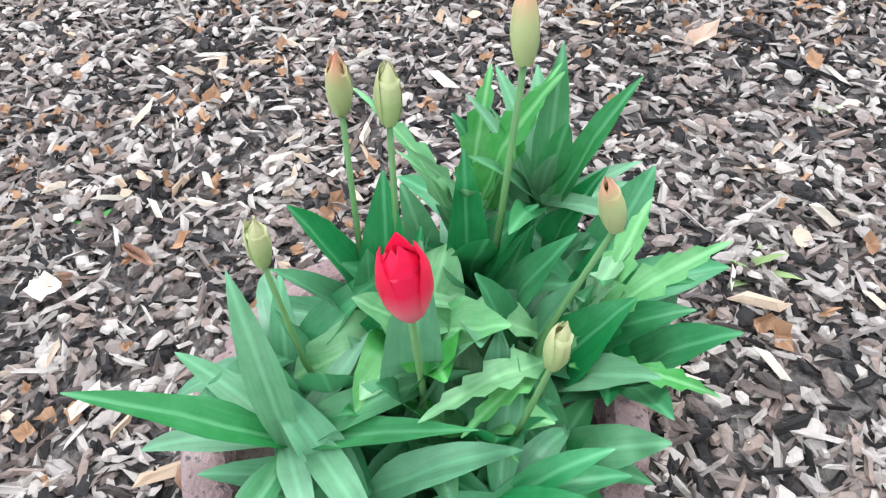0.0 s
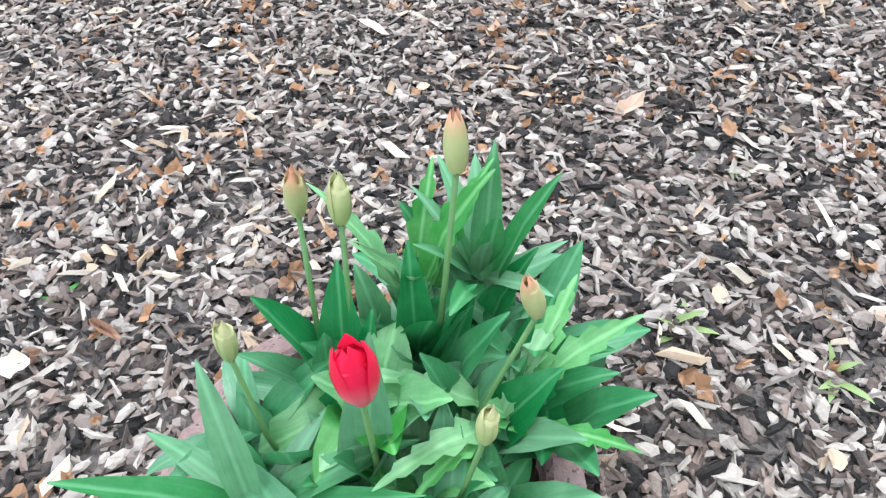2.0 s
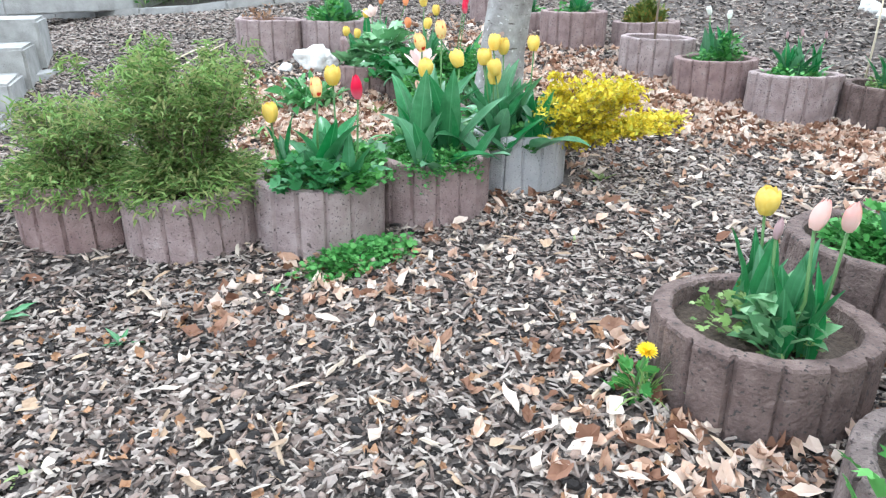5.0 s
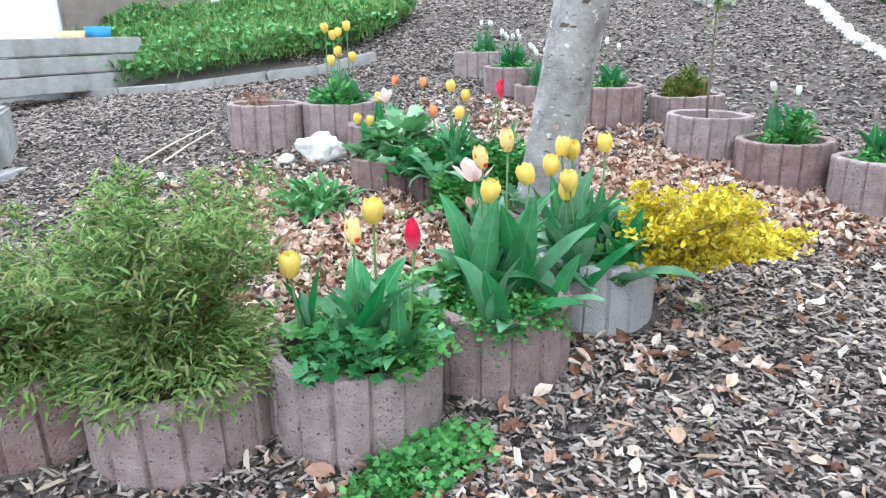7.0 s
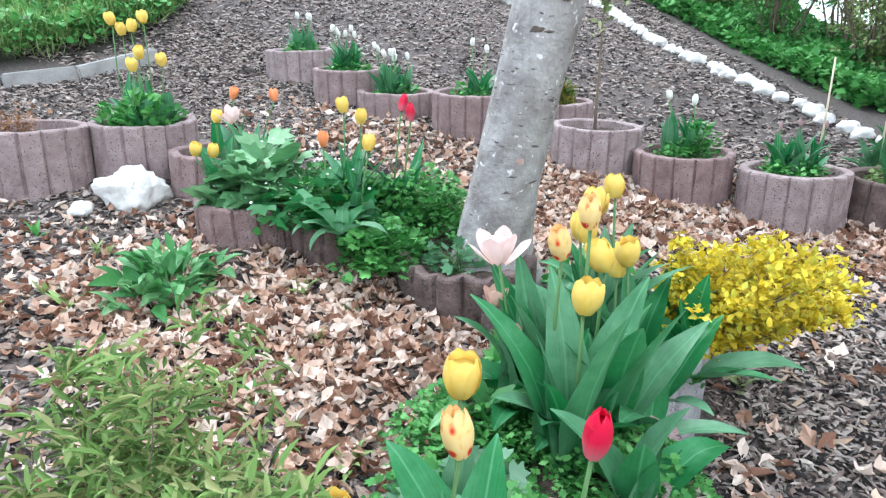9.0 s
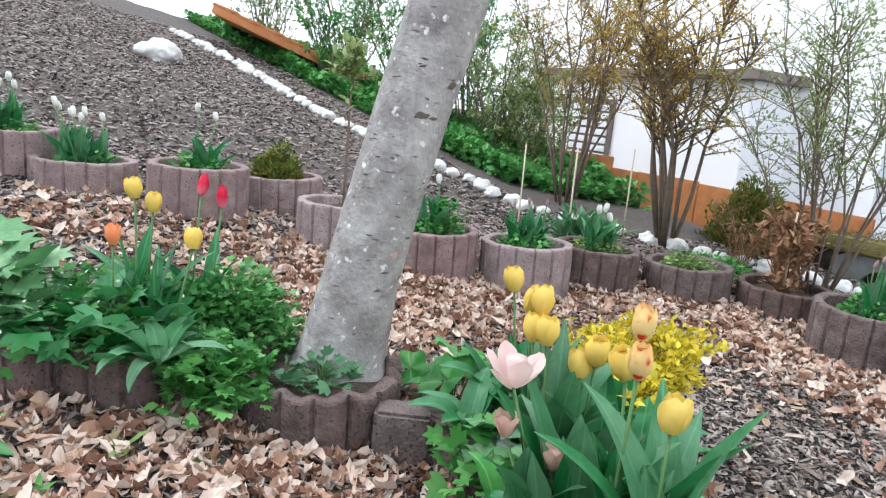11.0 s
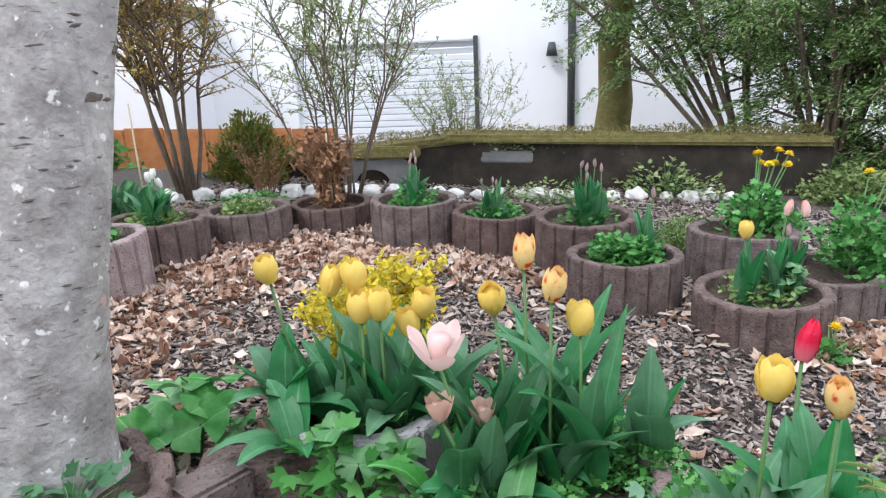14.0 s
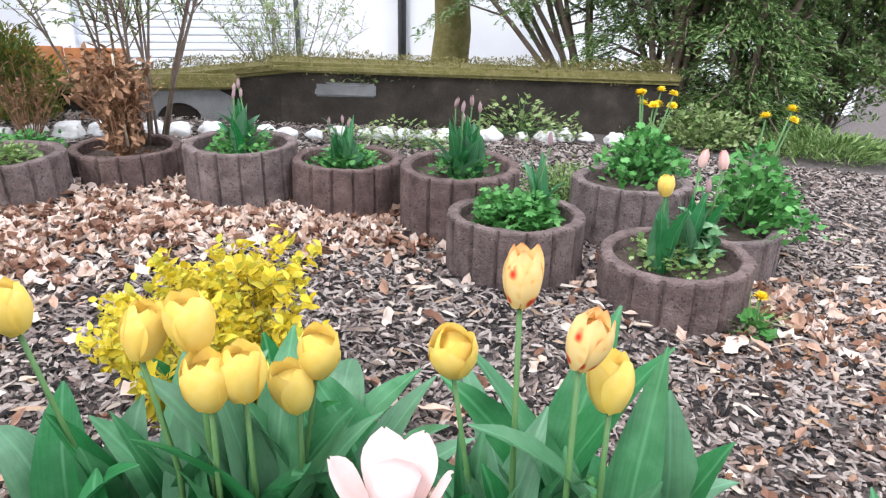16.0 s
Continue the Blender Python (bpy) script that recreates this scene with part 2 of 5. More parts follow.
M.stone = mat("white_stone", (0.42, 0.41, 0.38), 0.9, ((0.64, 0.63, 0.6), (0.78, 0.77, 0.75)), 11, 10, 0.9, 40, obj=0.08, speck=(0.35, 0.34, 0.3), speck_scale=14, speck_at=0.68)
M.kerb = mat("grey_kerb", (0.19, 0.185, 0.175), 0.92, ((0.30, 0.295, 0.28), (0.40, 0.39, 0.375)), 6, 10, 0.8, 70, obj=0.08)
M.plaster = mat("white_plaster", (0.84, 0.85, 0.86), 0.9, ((0.88, 0.88, 0.89),), 3, 8, 0.15, 120)
M.shutter = mat("shutter_slat", (0.74, 0.77, 0.8), 0.5, ((0.78, 0.81, 0.83),), 4, 4, obj=0.02)
M.darkmetal = mat("dark_metal", (0.06, 0.065, 0.065), 0.5, ((0.1, 0.1, 0.1),), 12, 4, metal=0.3)
M.moss = mat("mossy_coping", (0.10, 0.105, 0.03), 0.95, ((0.17, 0.15, 0.05), (0.24, 0.2, 0.11)), 14, 8, 0.9, 60)
M.oldwall = mat("dark_wall", (0.018, 0.015, 0.012), 0.95, ((0.035, 0.029, 0.022), (0.075, 0.06, 0.045)), 5, 10, 0.8, 50)
M.lintel = mat("grey_lintel", (0.13, 0.13, 0.125), 0.9, ((0.24, 0.24, 0.235),), 5, 8, 0.5, 80)
# near-black that paints the shade of openings onto solid pieces
M.black = mat("hollow_shade", (0.004, 0.004, 0.004), 0.95, ((0.008, 0.008, 0.008),), 5)
M.rust = mat("rusty_fence", (0.36, 0.13, 0.045), 0.85, ((0.48, 0.19, 0.07), (0.55, 0.26, 0.12)), 5, 8, 0.4, 60)
M.wood = mat("weathered_wood", (0.16, 0.13, 0.11), 0.85, ((0.26, 0.22, 0.19),), 6, 8, 0.5, 60)
M.doorwood = mat("dark_red_door", (0.10, 0.035, 0.03), 0.5, ((0.14, 0.05, 0.04),), 6, 8)
M.bucketblue = mat("blue_plastic", (0.05, 0.25, 0.45), 0.45, ((0.06, 0.3, 0.5),), 4)
M.potbuff = mat("buff_pot", (0.65, 0.5, 0.3), 0.7, ((0.7, 0.57, 0.38),), 6)
M.glass = mat("dark_window", (0.03, 0.035, 0.04), 0.12, ((0.04, 0.045, 0.05),), 3)
M.roof = mat("roof_tile", (0.22, 0.09, 0.06), 0.8, ((0.3, 0.13, 0.08),), 8, 8, 0.5, 40)
M.petal = {
    "yellow": mat("yellow_petal", (0.84, 0.56, 0.07), 0.45, ((0.87, 0.66, 0.15), (0.89, 0.75, 0.34)), 14, 5, trans=0.3),
    "red": mat("red_petal", (0.80, 0.13, 0.20), 0.4, ((0.84, 0.26, 0.32),), 14, 5, trans=0.3, coat=0.2, tip=((0.74, 0.012, 0.065), 0.012, 0.05)),
    "pink": mat("pale_pink_petal", (0.78, 0.52, 0.48), 0.5, ((0.82, 0.62, 0.58), (0.86, 0.74, 0.70)), 14, 5, trans=0.3),
    "faded": mat("faded_pink_petal", (0.66, 0.36, 0.30), 0.55, ((0.72, 0.47, 0.38), (0.75, 0.6, 0.45)), 18, 5, trans=0.3),
    "striped": mat("flamed_petal", (0.88, 0.60, 0.20), 0.45, ((0.90, 0.70, 0.32), (0.9, 0.70, 0.3), (0.9, 0.66, 0.25), (0.72, 0.05, 0.02), (0.72, 0.04, 0.02)), 38, 1, trans=0.3, tip=((0.74, 0.05, 0.025), 0.062, 0.125)),
    "bud": mat("green_bud", (0.32, 0.40, 0.15), 0.45, ((0.42, 0.48, 0.21),), 22, 4, trans=0.2, tip=((0.52, 0.50, 0.26), 0.03, 0.07)),
    "budred": mat("reddening_bud", (0.36, 0.42, 0.17), 0.45, ((0.46, 0.47, 0.23),), 24, 4, trans=0.2, tip=((0.68, 0.27, 0.20), 0.045, 0.09)),
    "blush": mat("blush_petal", (0.84, 0.55, 0.48), 0.5, ((0.88, 0.66, 0.58),), 14, 5, trans=0.3, tip=((0.85, 0.45, 0.40), 0.03, 0.08)),
    "white": mat("white_petal", (0.82, 0.83, 0.76), 0.5, ((0.88, 0.88, 0.84),), 14, 5, trans=0.3),
    "orange": mat("orange_petal", (0.85, 0.28, 0.1), 0.45, ((0.88, 0.42, 0.2),), 14, 5, trans=0.3),
    "purple": mat("dusky_bud", (0.30, 0.2, 0.2), 0.5, ((0.42, 0.28, 0.28),), 22, 4),
    "dandelion": mat("dandelion_yellow", (0.85, 0.6, 0.01), 0.6, ((0.9, 0.68, 0.03),), 40, 3),
}


# ---- builders ----
def mesh(name, verts, faces, material, smooth=True):
    me = bpy.data.meshes.new(name)
    me.from_pydata([tuple(v) for v in verts], [], [tuple(f) for f in faces])
    me.materials.append(material)
    if smooth:
        me.polygons.foreach_set("use_smooth", [True] * len(me.polygons))
    me.update()
    return me


def part(name, data, parent, label="", at=None):
    ob = new(name, data)
    ob.parent = parent
    if at is not None:
        ob.matrix_basis = at
    if label:
        tagged(ob, label)
    return ob


def thing(name, label, category, at=None, group="", kind=""):
    ob = new(name)
    ob.empty_display_size = 0.1
    if at is not None:
        ob.matrix_basis = at
    return tagged(ob, label, category, group, kind)


def big_mesh(name, V, F, material, smooth=False):
    """A mesh from an (n, 3) array and an (m, k) array of equal faces."""
    me = bpy.data.meshes.new(name)
    k = F.shape[1]
    me.vertices.add(len(V))
    me.vertices.foreach_set("co", np.ascontiguousarray(V, np.float32).ravel())
    me.loops.add(F.size)
    me.loops.foreach_set("vertex_index", np.ascontiguousarray(F, np.int32).ravel())
    me.polygons.add(len(F))
    me.polygons.foreach_set("loop_start", np.arange(0, F.size, k, dtype=np.int32))
    me.polygons.foreach_set("loop_total", np.full(len(F), k, np.int32))
    me.polygons.foreach_set("use_smooth", np.full(len(F), smooth))
    me.materials.append(material)
    me.update(calc_edges=True)
    return me


def rotations(yaw, pitch, roll):
    cz, sz, cx, sx, cy, sy = np.cos(yaw), np.sin(yaw), np.cos(pitch), np.sin(pitch), np.cos(roll), np.sin(roll)
    R = np.zeros((len(yaw), 3, 3))
    R[:, 0] = np.stack([cz * cy - sz * sx * sy, -sz * cx, cz * sy + sz * sx * cy], 1)
    R[:, 1] = np.stack([sz * cy + cz * sx * sy, cz * cx, sz * sy - cz * sx * cy], 1)
    R[:, 2] = np.stack([-cx * sy, sx, cx * cy], 1)
    return R


def scatter(name, template, faces, pos, yaw, pitch, roll, size, material, smooth=True):
    """Many copies of a small template joined into one mesh; size is (n, 3)."""
    T = template[None] * size[:, None, :]
    V = np.einsum("nij,nkj->nki", rotations(yaw, pitch, roll), T) + pos[:, None, :]
    n, k = len(pos), len(template)
    F = faces[None] + (np.arange(n) * k)[:, None, None]
    return big_mesh(name, V.reshape(-1, 3), F.reshape(-1, faces.shape[1]), material, smooth)


# templates: length along y from the origin, upper side z
LANCE = np.array([(0, 0, 0), (-0.5, 0.35, 0.1), (0, 0.4, 0), (0.5, 0.35, 0.1), (-0.32, 0.72, 0.06), (0, 0.75, -0.02), (0.32, 0.72, 0.06), (0, 1, -0.1)], float)
LANCE_F = np.array([(0, 2, 1), (0, 3, 2), (1, 2, 5), (1, 5, 4), (2, 3, 6), (2, 6, 5), (4, 5, 7), (5, 6, 7)])
LOBED = np.array([(0, 0, 0), (-0.5, 0.25, 0.12), (-0.62, 0.6, 0.02), (-0.3, 0.62, 0.06), (-0.3, 0.98, -0.04), (0, 0.8, 0.04), (0.3, 0.98, -0.04), (0.3, 0.62, 0.06), (0.62, 0.6, 0.02), (0.5, 0.25, 0.12), (0, 0.42, 0.0)], float)
LOBED_F = np.array([(0, 10, 1), (1, 10, 2), (2, 10, 3), (3, 10, 4), (4, 10, 5), (5, 10, 6), (6, 10, 7), (7, 10, 8), (8, 10, 9), (9, 10, 0)])
FLAKE = np.array([(-0.5, -0.2, 0), (-0.12, -0.5, 0.1), (0.4, -0.4, 0), (0.5, 0.12, 0.1), (0.18, 0.5, 0), (-0.34, 0.42, 0.1), (-0.36, -0.12, 0.9), (0.1, -0.32, 1.0), (0.34, 0.06, 0.8), (-0.04, 0.34, 1.0)], float)
FLAKE_F = np.array([(6, 7, 8), (6, 8, 9), (0, 1, 7), (0, 7, 6), (1, 2, 7), (2, 8, 7), (2, 3, 8), (3, 4, 8), (4, 9, 8), (4, 5, 9), (5, 6, 9), (5, 0, 6)])
SPLINT = np.array([(-0.5, -0.32, 0), (0.1, -0.5, 0), (0.5, 0.18, 0), (-0.2, 0.5, 0), (-0.12, -0.25, 1), (0.05, 0.24, 0.8)], float)
SPLINT_F = np.array([(0, 1, 4), (1, 5, 4), (1, 2, 5), (2, 3, 5), (3, 4, 5), (3, 0, 4)])
TORN = np.array([(0, -0.5, 0.15), (-0.24, -0.42, 0.4), (-0.44, -0.22, 0.75), (-0.36, 0.0, 0.5), (-0.46, 0.2, 0.35), (-0.27, 0.36, 0.45), (-0.04, 0.52, 0.8), (0.2, 0.36, 0.3), (0.42, 0.26, 0.2), (0.37, 0.02, 0.25), (0.46, -0.2, 0.6), (0.22, -0.4, 0.25), (0.03, -0.02, 0.0)], float)
TORN_F = np.array([(k, (k + 1) % 12, 12) for k in range(12)])
CURL = np.array([(0, -0.5, 0.1), (-0.34, -0.25, 0.42), (0, -0.2, 0.0), (0.32, -0.28, 0.3), (-0.46, 0.1, 0.32), (0, 0.12, 0.06), (0.42, 0.06, 0.46), (-0.2, 0.38, 0.2), (0.06, 0.52, 0.36), (0.24, 0.34, 0.16)], float)
CURL_F = np.array([(0, 2, 1), (0, 3, 2), (1, 2, 5), (1, 5, 4), (2, 3, 6), (2, 6, 5), (4, 5, 7), (7, 5, 8), (8, 5, 9), (9, 5, 6)])


def tubes(lines, radii, sides=5):
    """Tapered tubes along polylines, as one vertex list and face list."""
    V, F = [], []
    for pts, (r0, r1) in zip(lines, radii):
        pts = [Vector(p) for p in pts]
        b = len(V)
        for i, p in enumerate(pts):
            d = (pts[min(i + 1, len(pts) - 1)] - pts[max(i - 1, 0)]).normalized()
            u = d.orthogonal().normalized()
            w = d.cross(u)
            r = r0 + (r1 - r0) * i / (len(pts) - 1)
            for k in range(sides):
                a = 2 * math.pi * k / sides
                V.append(p + (u * math.cos(a) + w * math.sin(a)) * r)
        for i in range(len(pts) - 1):
            for k in range(sides):
                F.append((b + i * sides + k, b + i * sides + (k + 1) % sides, b + (i + 1) * sides + (k + 1) % sides, b + (i + 1) * sides + k))
        F.append(tuple(b + k for k in reversed(range(sides))))
        F.append(tuple(b + (len(pts) - 1) * sides + k for k in range(sides)))
    return V, F


def box(bm, sx, sy, sz, m=Matrix.Identity(4), bevel=0.0, rough=0.0, seed=0):
    """A block standing on z = 0, worn at its edges."""
    made = bmesh.ops.create_cube(bm, size=1, matrix=m @ Matrix.Translation((0, 0, sz / 2)) @ Matrix.Diagonal((sx, sy, sz, 1)))["verts"]
    if bevel:
        es = list({e for v in made for e in v.link_edges})
        bmesh.ops.bevel(bm, geom=es, offset=bevel, segments=2, affect="EDGES")
    if rough:
        for v in bm.verts:
            v.co += noise.noise_vector(v.co * 9 + Vector((seed, 0, 0))) * rough
    return bm


def bm_mesh(name, bm, material, smooth=False):
    me = bpy.data.meshes.new(name)
    bm.to_mesh(me)
    bm.free()
    me.materials.append(material)
    if smooth:
        me.polygons.foreach_set("use_smooth", [True] * len(me.polygons))
    return me


def block(name, sx, sy, sz, material, bevel=0.01, rough=0.0, seed=0):
    return bm_mesh(name, box(bmesh.new(), sx, sy, sz, bevel=bevel, rough=rough, seed=seed), material)


# ---- ground ----
def axis(lo, hi, fine_lo, fine_hi, fine, coarse):
    a = list(np.arange(fine_lo, fine_hi, fine))
    return np.array(sorted(set(list(np.linspace(lo, fine_lo, coarse)) + a + list(np.linspace(fine_hi, hi, coarse)))))


gx = axis(-400, 400, -3.0, 16.0, 0.09, 18)
gy = axis(-400, 400, -9.0, 12.0, 0.09, 18)
GX, GY = np.meshgrid(gx, gy, indexing="ij")
GZ = gh(GX, GY) + (0.012 * noise2(GX, GY, 3.0)).reshape(GX.shape) + (0.006 * noise2(GX, GY, 11.0, 5)).reshape(GX.shape)
nx, ny = GX.shape
I = np.arange(nx * ny).reshape(nx, ny)
GF = np.stack([I[:-1, :-1], I[1:, :-1], I[1:, 1:], I[:-1, 1:]], -1).reshape(-1, 4)
ground = new("ground", big_mesh("ground", np.stack([GX, GY, GZ], -1).reshape(-1, 3), GF, M.earth, True))
tagged(ground, "dark bark mulch bed rising gently to a bank", "ground", kind="structure")

# planter rings: centre x, y, rim height, material
RINGS = {
    "F0": (1.45, 3.73, 0.487, "r"), "F1": (1.77, 3.33, 0.455, "r"), "F2": (2.24, 3.00, 0.472, "r"), "F3": (2.82, 2.89, 0.505, "r"), "F4": (3.43, 2.83, 0.54, "g"),
    "A": (3.11, 0.96, 0.519, "d"), "B": (2.45, 1.07, 0.443, "d"), "K": (2.20, 0.45, 0.39, "d"), "L": (2.60, 0.28, 0.525, "d"), "J": (3.45, 0.53, 0.597, "d"),
    "I": (4.11, 0.36, 0.546, "d"), "F": (4.68, 0.47, 0.615, "d"), "H": (5.41, 0.46, 0.538, "d"), "G": (5.71, 1.02, 0.596, "d"), "E": (5.80, 1.68, 0.659, "d"),
    "D": (5.64, 2.25, 0.693, "r"), "C": (5.72, 2.87, 0.736, "r"), "S": (5.84, 3.44, 0.843, "r"), "N5": (6.36, 3.88, 0.921, "r"), "N4": (5.89, 4.34, 1.011, "r"),
    "N3": (6.02, 5.04, 0.976, "r"), "N2": (6.17, 5.54, 1.118, "r"), "N1": (6.45, 6.22, 1.240, "r"), "M1": (3.93, 4.74, 0.674, "r"), "M2": (4.00, 4.22, 0.630, "d"),
    "M0": (4.28, 5.22, 0.800, "r"), "Y2": (4.28, 5.82, 0.930, "r"), "Y1": (3.83, 6.19, 0.931, "r"), "P": (-0.03, 0.45, 0.170, "r"), "T": (3.87, 3.58, 0.570, "d"),
}
RAD = 0.30


def ring_mesh(name, material, seed, broken=False):
    """A round concrete planter with upright ribs; worn rim. Its rim lies at z = 0."""
    nseg, ribs = 160, 16
    prof = [(0, -0.40, 0), (0, -0.012, 0), (-0.004, -0.003, 1), (-0.012, 0, 2), (-0.046, 0, 2), (-0.055, -0.008, 2), (-0.058, -0.14, 2)]
    V, F = [], []
    for i in range(nseg):
        a = 2 * math.pi * i / nseg
        k = i % (nseg // ribs)
        groove = 0.015 if k == 0 else 0.0
        for off, z, mode in prof:
            r = RAD + off - (groove if mode < 2 else groove * 0.25)
            p = Vector((r * math.cos(a), r * math.sin(a), z))
            p += noise.noise_vector(p * 14 + Vector((seed * 3.1, 0, 0))) * 0.005 + noise.noise_vector(p * 40 + Vector((seed, 0, 2))) * 0.002 + noise.noise_vector(p * 4 + Vector((0, seed, 0))) * 0.007
            if broken and z > -0.2:
                p.z -= max(0, 0.5 + noise.noise((math.cos(a) * 3 + seed, math.sin(a) * 3, 0))) * 0.05
            V.append(p)
    m = len(prof)
    for i in range(nseg):
        j = (i + 1) % nseg
        for q in range(m - 1):
            F.append((i * m + q, j * m + q, j * m + q + 1, i * m + q + 1))
    me = mesh(name, V, F, material, False)
    return me


def soil_mesh(seed):
    V, F = [(0, 0, -0.05)], []
    for r in range(1, 7):
        for k in range(28):
            a = 2 * math.pi * k / 28
            q = r / 6 * (RAD - 0.054)
            x, y = q * math.cos(a), q * math.sin(a)
            V.append((x, y, -0.06 + 0.018 * noise.noise((x * 12 + seed, y * 12, 0))))
    for k in range(28):
        F.append((0, 1 + k, 1 + (k + 1) % 28))
        for r in range(5):
            F.append((1 + r * 28 + k, 1 + (r + 1) * 28 + k, 1 + (r + 1) * 28 + (k + 1) % 28, 1 + r * 28 + (k + 1) % 28))
    return mesh("soil", V, F, M.soil)


ring_meshes = {c: [ring_mesh("ring", m, s) for s in range(3)] for c, m in (("r", M.concrete), ("d", M.darkconcrete), ("g", M.greyconcrete))}
soils = [soil_mesh(s) for s in range(3)]
ring_words = {"r": "reddish ribbed concrete planter ring set in bark mulch", "d": "dark brown ribbed concrete planter ring standing on mulch", "g": "pale grey ribbed concrete planter ring in mulch"}
for i, (key, (x, y, z, c)) in enumerate(RINGS.items()):
    p = thing("planter_ring", ring_words[c], "planter", pose(x, y, z, rng.uniform(-1.5, 1.5), rng.uniform(-1.5, 1.5), rng.uniform(0, 360)) @ Matrix.Diagonal((*([0.86, 0.86] if key == "F4" else [1, 1]), 1, 1)), "ribbed planter rings")
    part("ring_wall", ring_mesh("ring", M.darkconcrete, 9, True) if key == "T" else ring_meshes[c][i % 3], p)
    part("soil", soils[i % 3], p, "dark crumbly planting soil")


# ---- plants ----
def blade(length, width, bend, lift=80, fold=0.18, twist=0.0, wave=0.0, segs=9, tip=1.0, teeth=0):
    """A long leaf that rises at an angle and bends over; returns vertices and faces."""
    V, F = [], []
    p, a = Vector((0, 0, 0)), radians(lift)
    for i in range(segs + 1):
        t = i / segs
        w = width * 0.5 * (0.26 + 0.74 * math.sin(min(1, t * 2.1) * 1.57)) * max(0.02, (1 - t ** (2.3 * tip))) ** 0.85
        if teeth:
            w *= 0.45 + 0.55 * ((t * teeth) % 1.0) + 0.1 * t
        up = Vector((0, -math.sin(a), math.cos(a)))
        tw = twist * t
        side = Vector((math.cos(tw), 0, 0)) + up * math.sin(tw)
        for k in (-1, -0.5, 0, 0.5, 1):
            V.append(p + side * (w * k) + up * (fold * w * (abs(k) ** 1.5) * 2 * (1 - 0.6 * t) + wave * w * math.sin(t * 14 + k * 2)))
        p = p + Vector((0, math.cos(a), math.sin(a))) * (length / segs)
        a -= radians(bend) / segs * (0.4 + 1.2 * t)
    for i in range(segs):
        for k in range(4):
            F.append((i * 5 + k, i * 5 + k + 1, (i + 1) * 5 + k + 1, (i + 1) * 5 + k))
    return V, F


def leaf_mesh(material, *args, **kw):
    V, F = blade(*args, **kw)
    return mesh("leaf", V, F, material)


TULIP_LEAVES = [leaf_mesh(M.tulipleaf, L, w, b, lift, 0.3, tw, wv) for L, w, b, lift, tw, wv in (
    (0.33, 0.108, 25, 84, 0.3, 0.07), (0.29, 0.118, 45, 76, -0.4, 0.10), (0.35, 0.100, 65, 70, 0.4, 0.08), (0.28, 0.122, 105, 60, 0.3, 0.07), (0.36, 0.088, 15, 87, -0.3, 0.06), (0.25, 0.098, 40, 58, 0.2, 0.10))]


def petal_mesh(material, h, w, belly, flare, k=9):
    """One petal of a cup, wrapped round the flower's axis: full in the middle, rounded to a point at the tip; w is its half angle in degrees."""
    V, F = [], []
    for i in range(k + 1):
        t = i / k
        ang = radians(w) * (0.75 + 0.25 * math.sin(1.57 * min(1, t * 2.5))) * (1 if t < 0.45 else max(0.09, 1 - ((t - 0.45) / 0.55) ** 3.0))
        r = belly * math.sin(math.pi * min(1, 0.12 + t * 0.56)) ** 0.75 + flare * t * t
        for q in (-1, -0.6, -0.2, 0.2, 0.6, 1):
            rr = r * (1 + 0.07 * q ** 4) + 0.0012 * (0.2 - abs(q)) * t
            V.append((rr * math.sin(ang * q), rr * math.cos(ang * q), h * t + 0.0015 * math.sin(q * 4 + t * 6)))
    for i in range(k):
        for q in range(5):
            F.append((i * 6 + q, i * 6 + q + 1, (i + 1) * 6 + q + 1, (i + 1) * 6 + q))
    return mesh("petal", V, F, material)


FLOWERS = {
    "yellow": dict(h=0.082, w=72, belly=0.0375, flare=-0.011), "red": dict(h=0.096, w=72, belly=0.029, flare=-0.019), "pink": dict(h=0.095, w=40, belly=0.040, flare=0.016),
    "faded": dict(h=0.06, w=46, belly=0.024, flare=0.012), "striped": dict(h=0.084, w=68, belly=0.030, flare=-0.014), "bud": dict(h=0.082, w=72, belly=0.0195, flare=-0.0165),
    "budred": dict(h=0.084, w=72, belly=0.020, flare=-0.0165), "blush": dict(h=0.078, w=70, belly=0.025, flare=-0.016), "white": dict(h=0.07, w=66, belly=0.023, flare=-0.008), "orange": dict(h=0.08, w=62, belly=0.029, flare=-0.004), "purple": dict(h=0.06, w=70, belly=0.014, flare=-0.012)}
PETALS = {k: (petal_mesh(M.petal[k], **v), petal_mesh(M.petal[k], v["h"] * 1.03, v["w"], v["belly"] * 0.9, v["flare"] * 0.9)) for k, v in FLOWERS.items()}
CORE = {k: mesh("core", *tubes([[(0, 0, 0), (0, 0, v["h"] * 0.3), (0, 0, v["h"] * 0.74)]], [(0.008, v["belly"] * 0.68)], 8), M.petal[k]) for k, v in FLOWERS.items()}
WORDS = {"yellow": "yellow tulip with broad green leaves in the planter", "red": "bright red tulip on a green stem with broad leaves", "pink": "wide open pale pink tulip over broad leaves", "faded": "wilting dusty pink tulip over drooping leaves",
         "striped": "yellow tulip flamed with red on a tall stem", "bud": "closed green tulip bud on a stem", "budred": "closed tulip bud turning red at the tip", "blush": "closed blush-pink tulip on a green stem", "white": "white tulip with narrow green leaves", "orange": "orange-pink tulip among other tulips", "purple": "dusky purple tulip bud on a stem"}


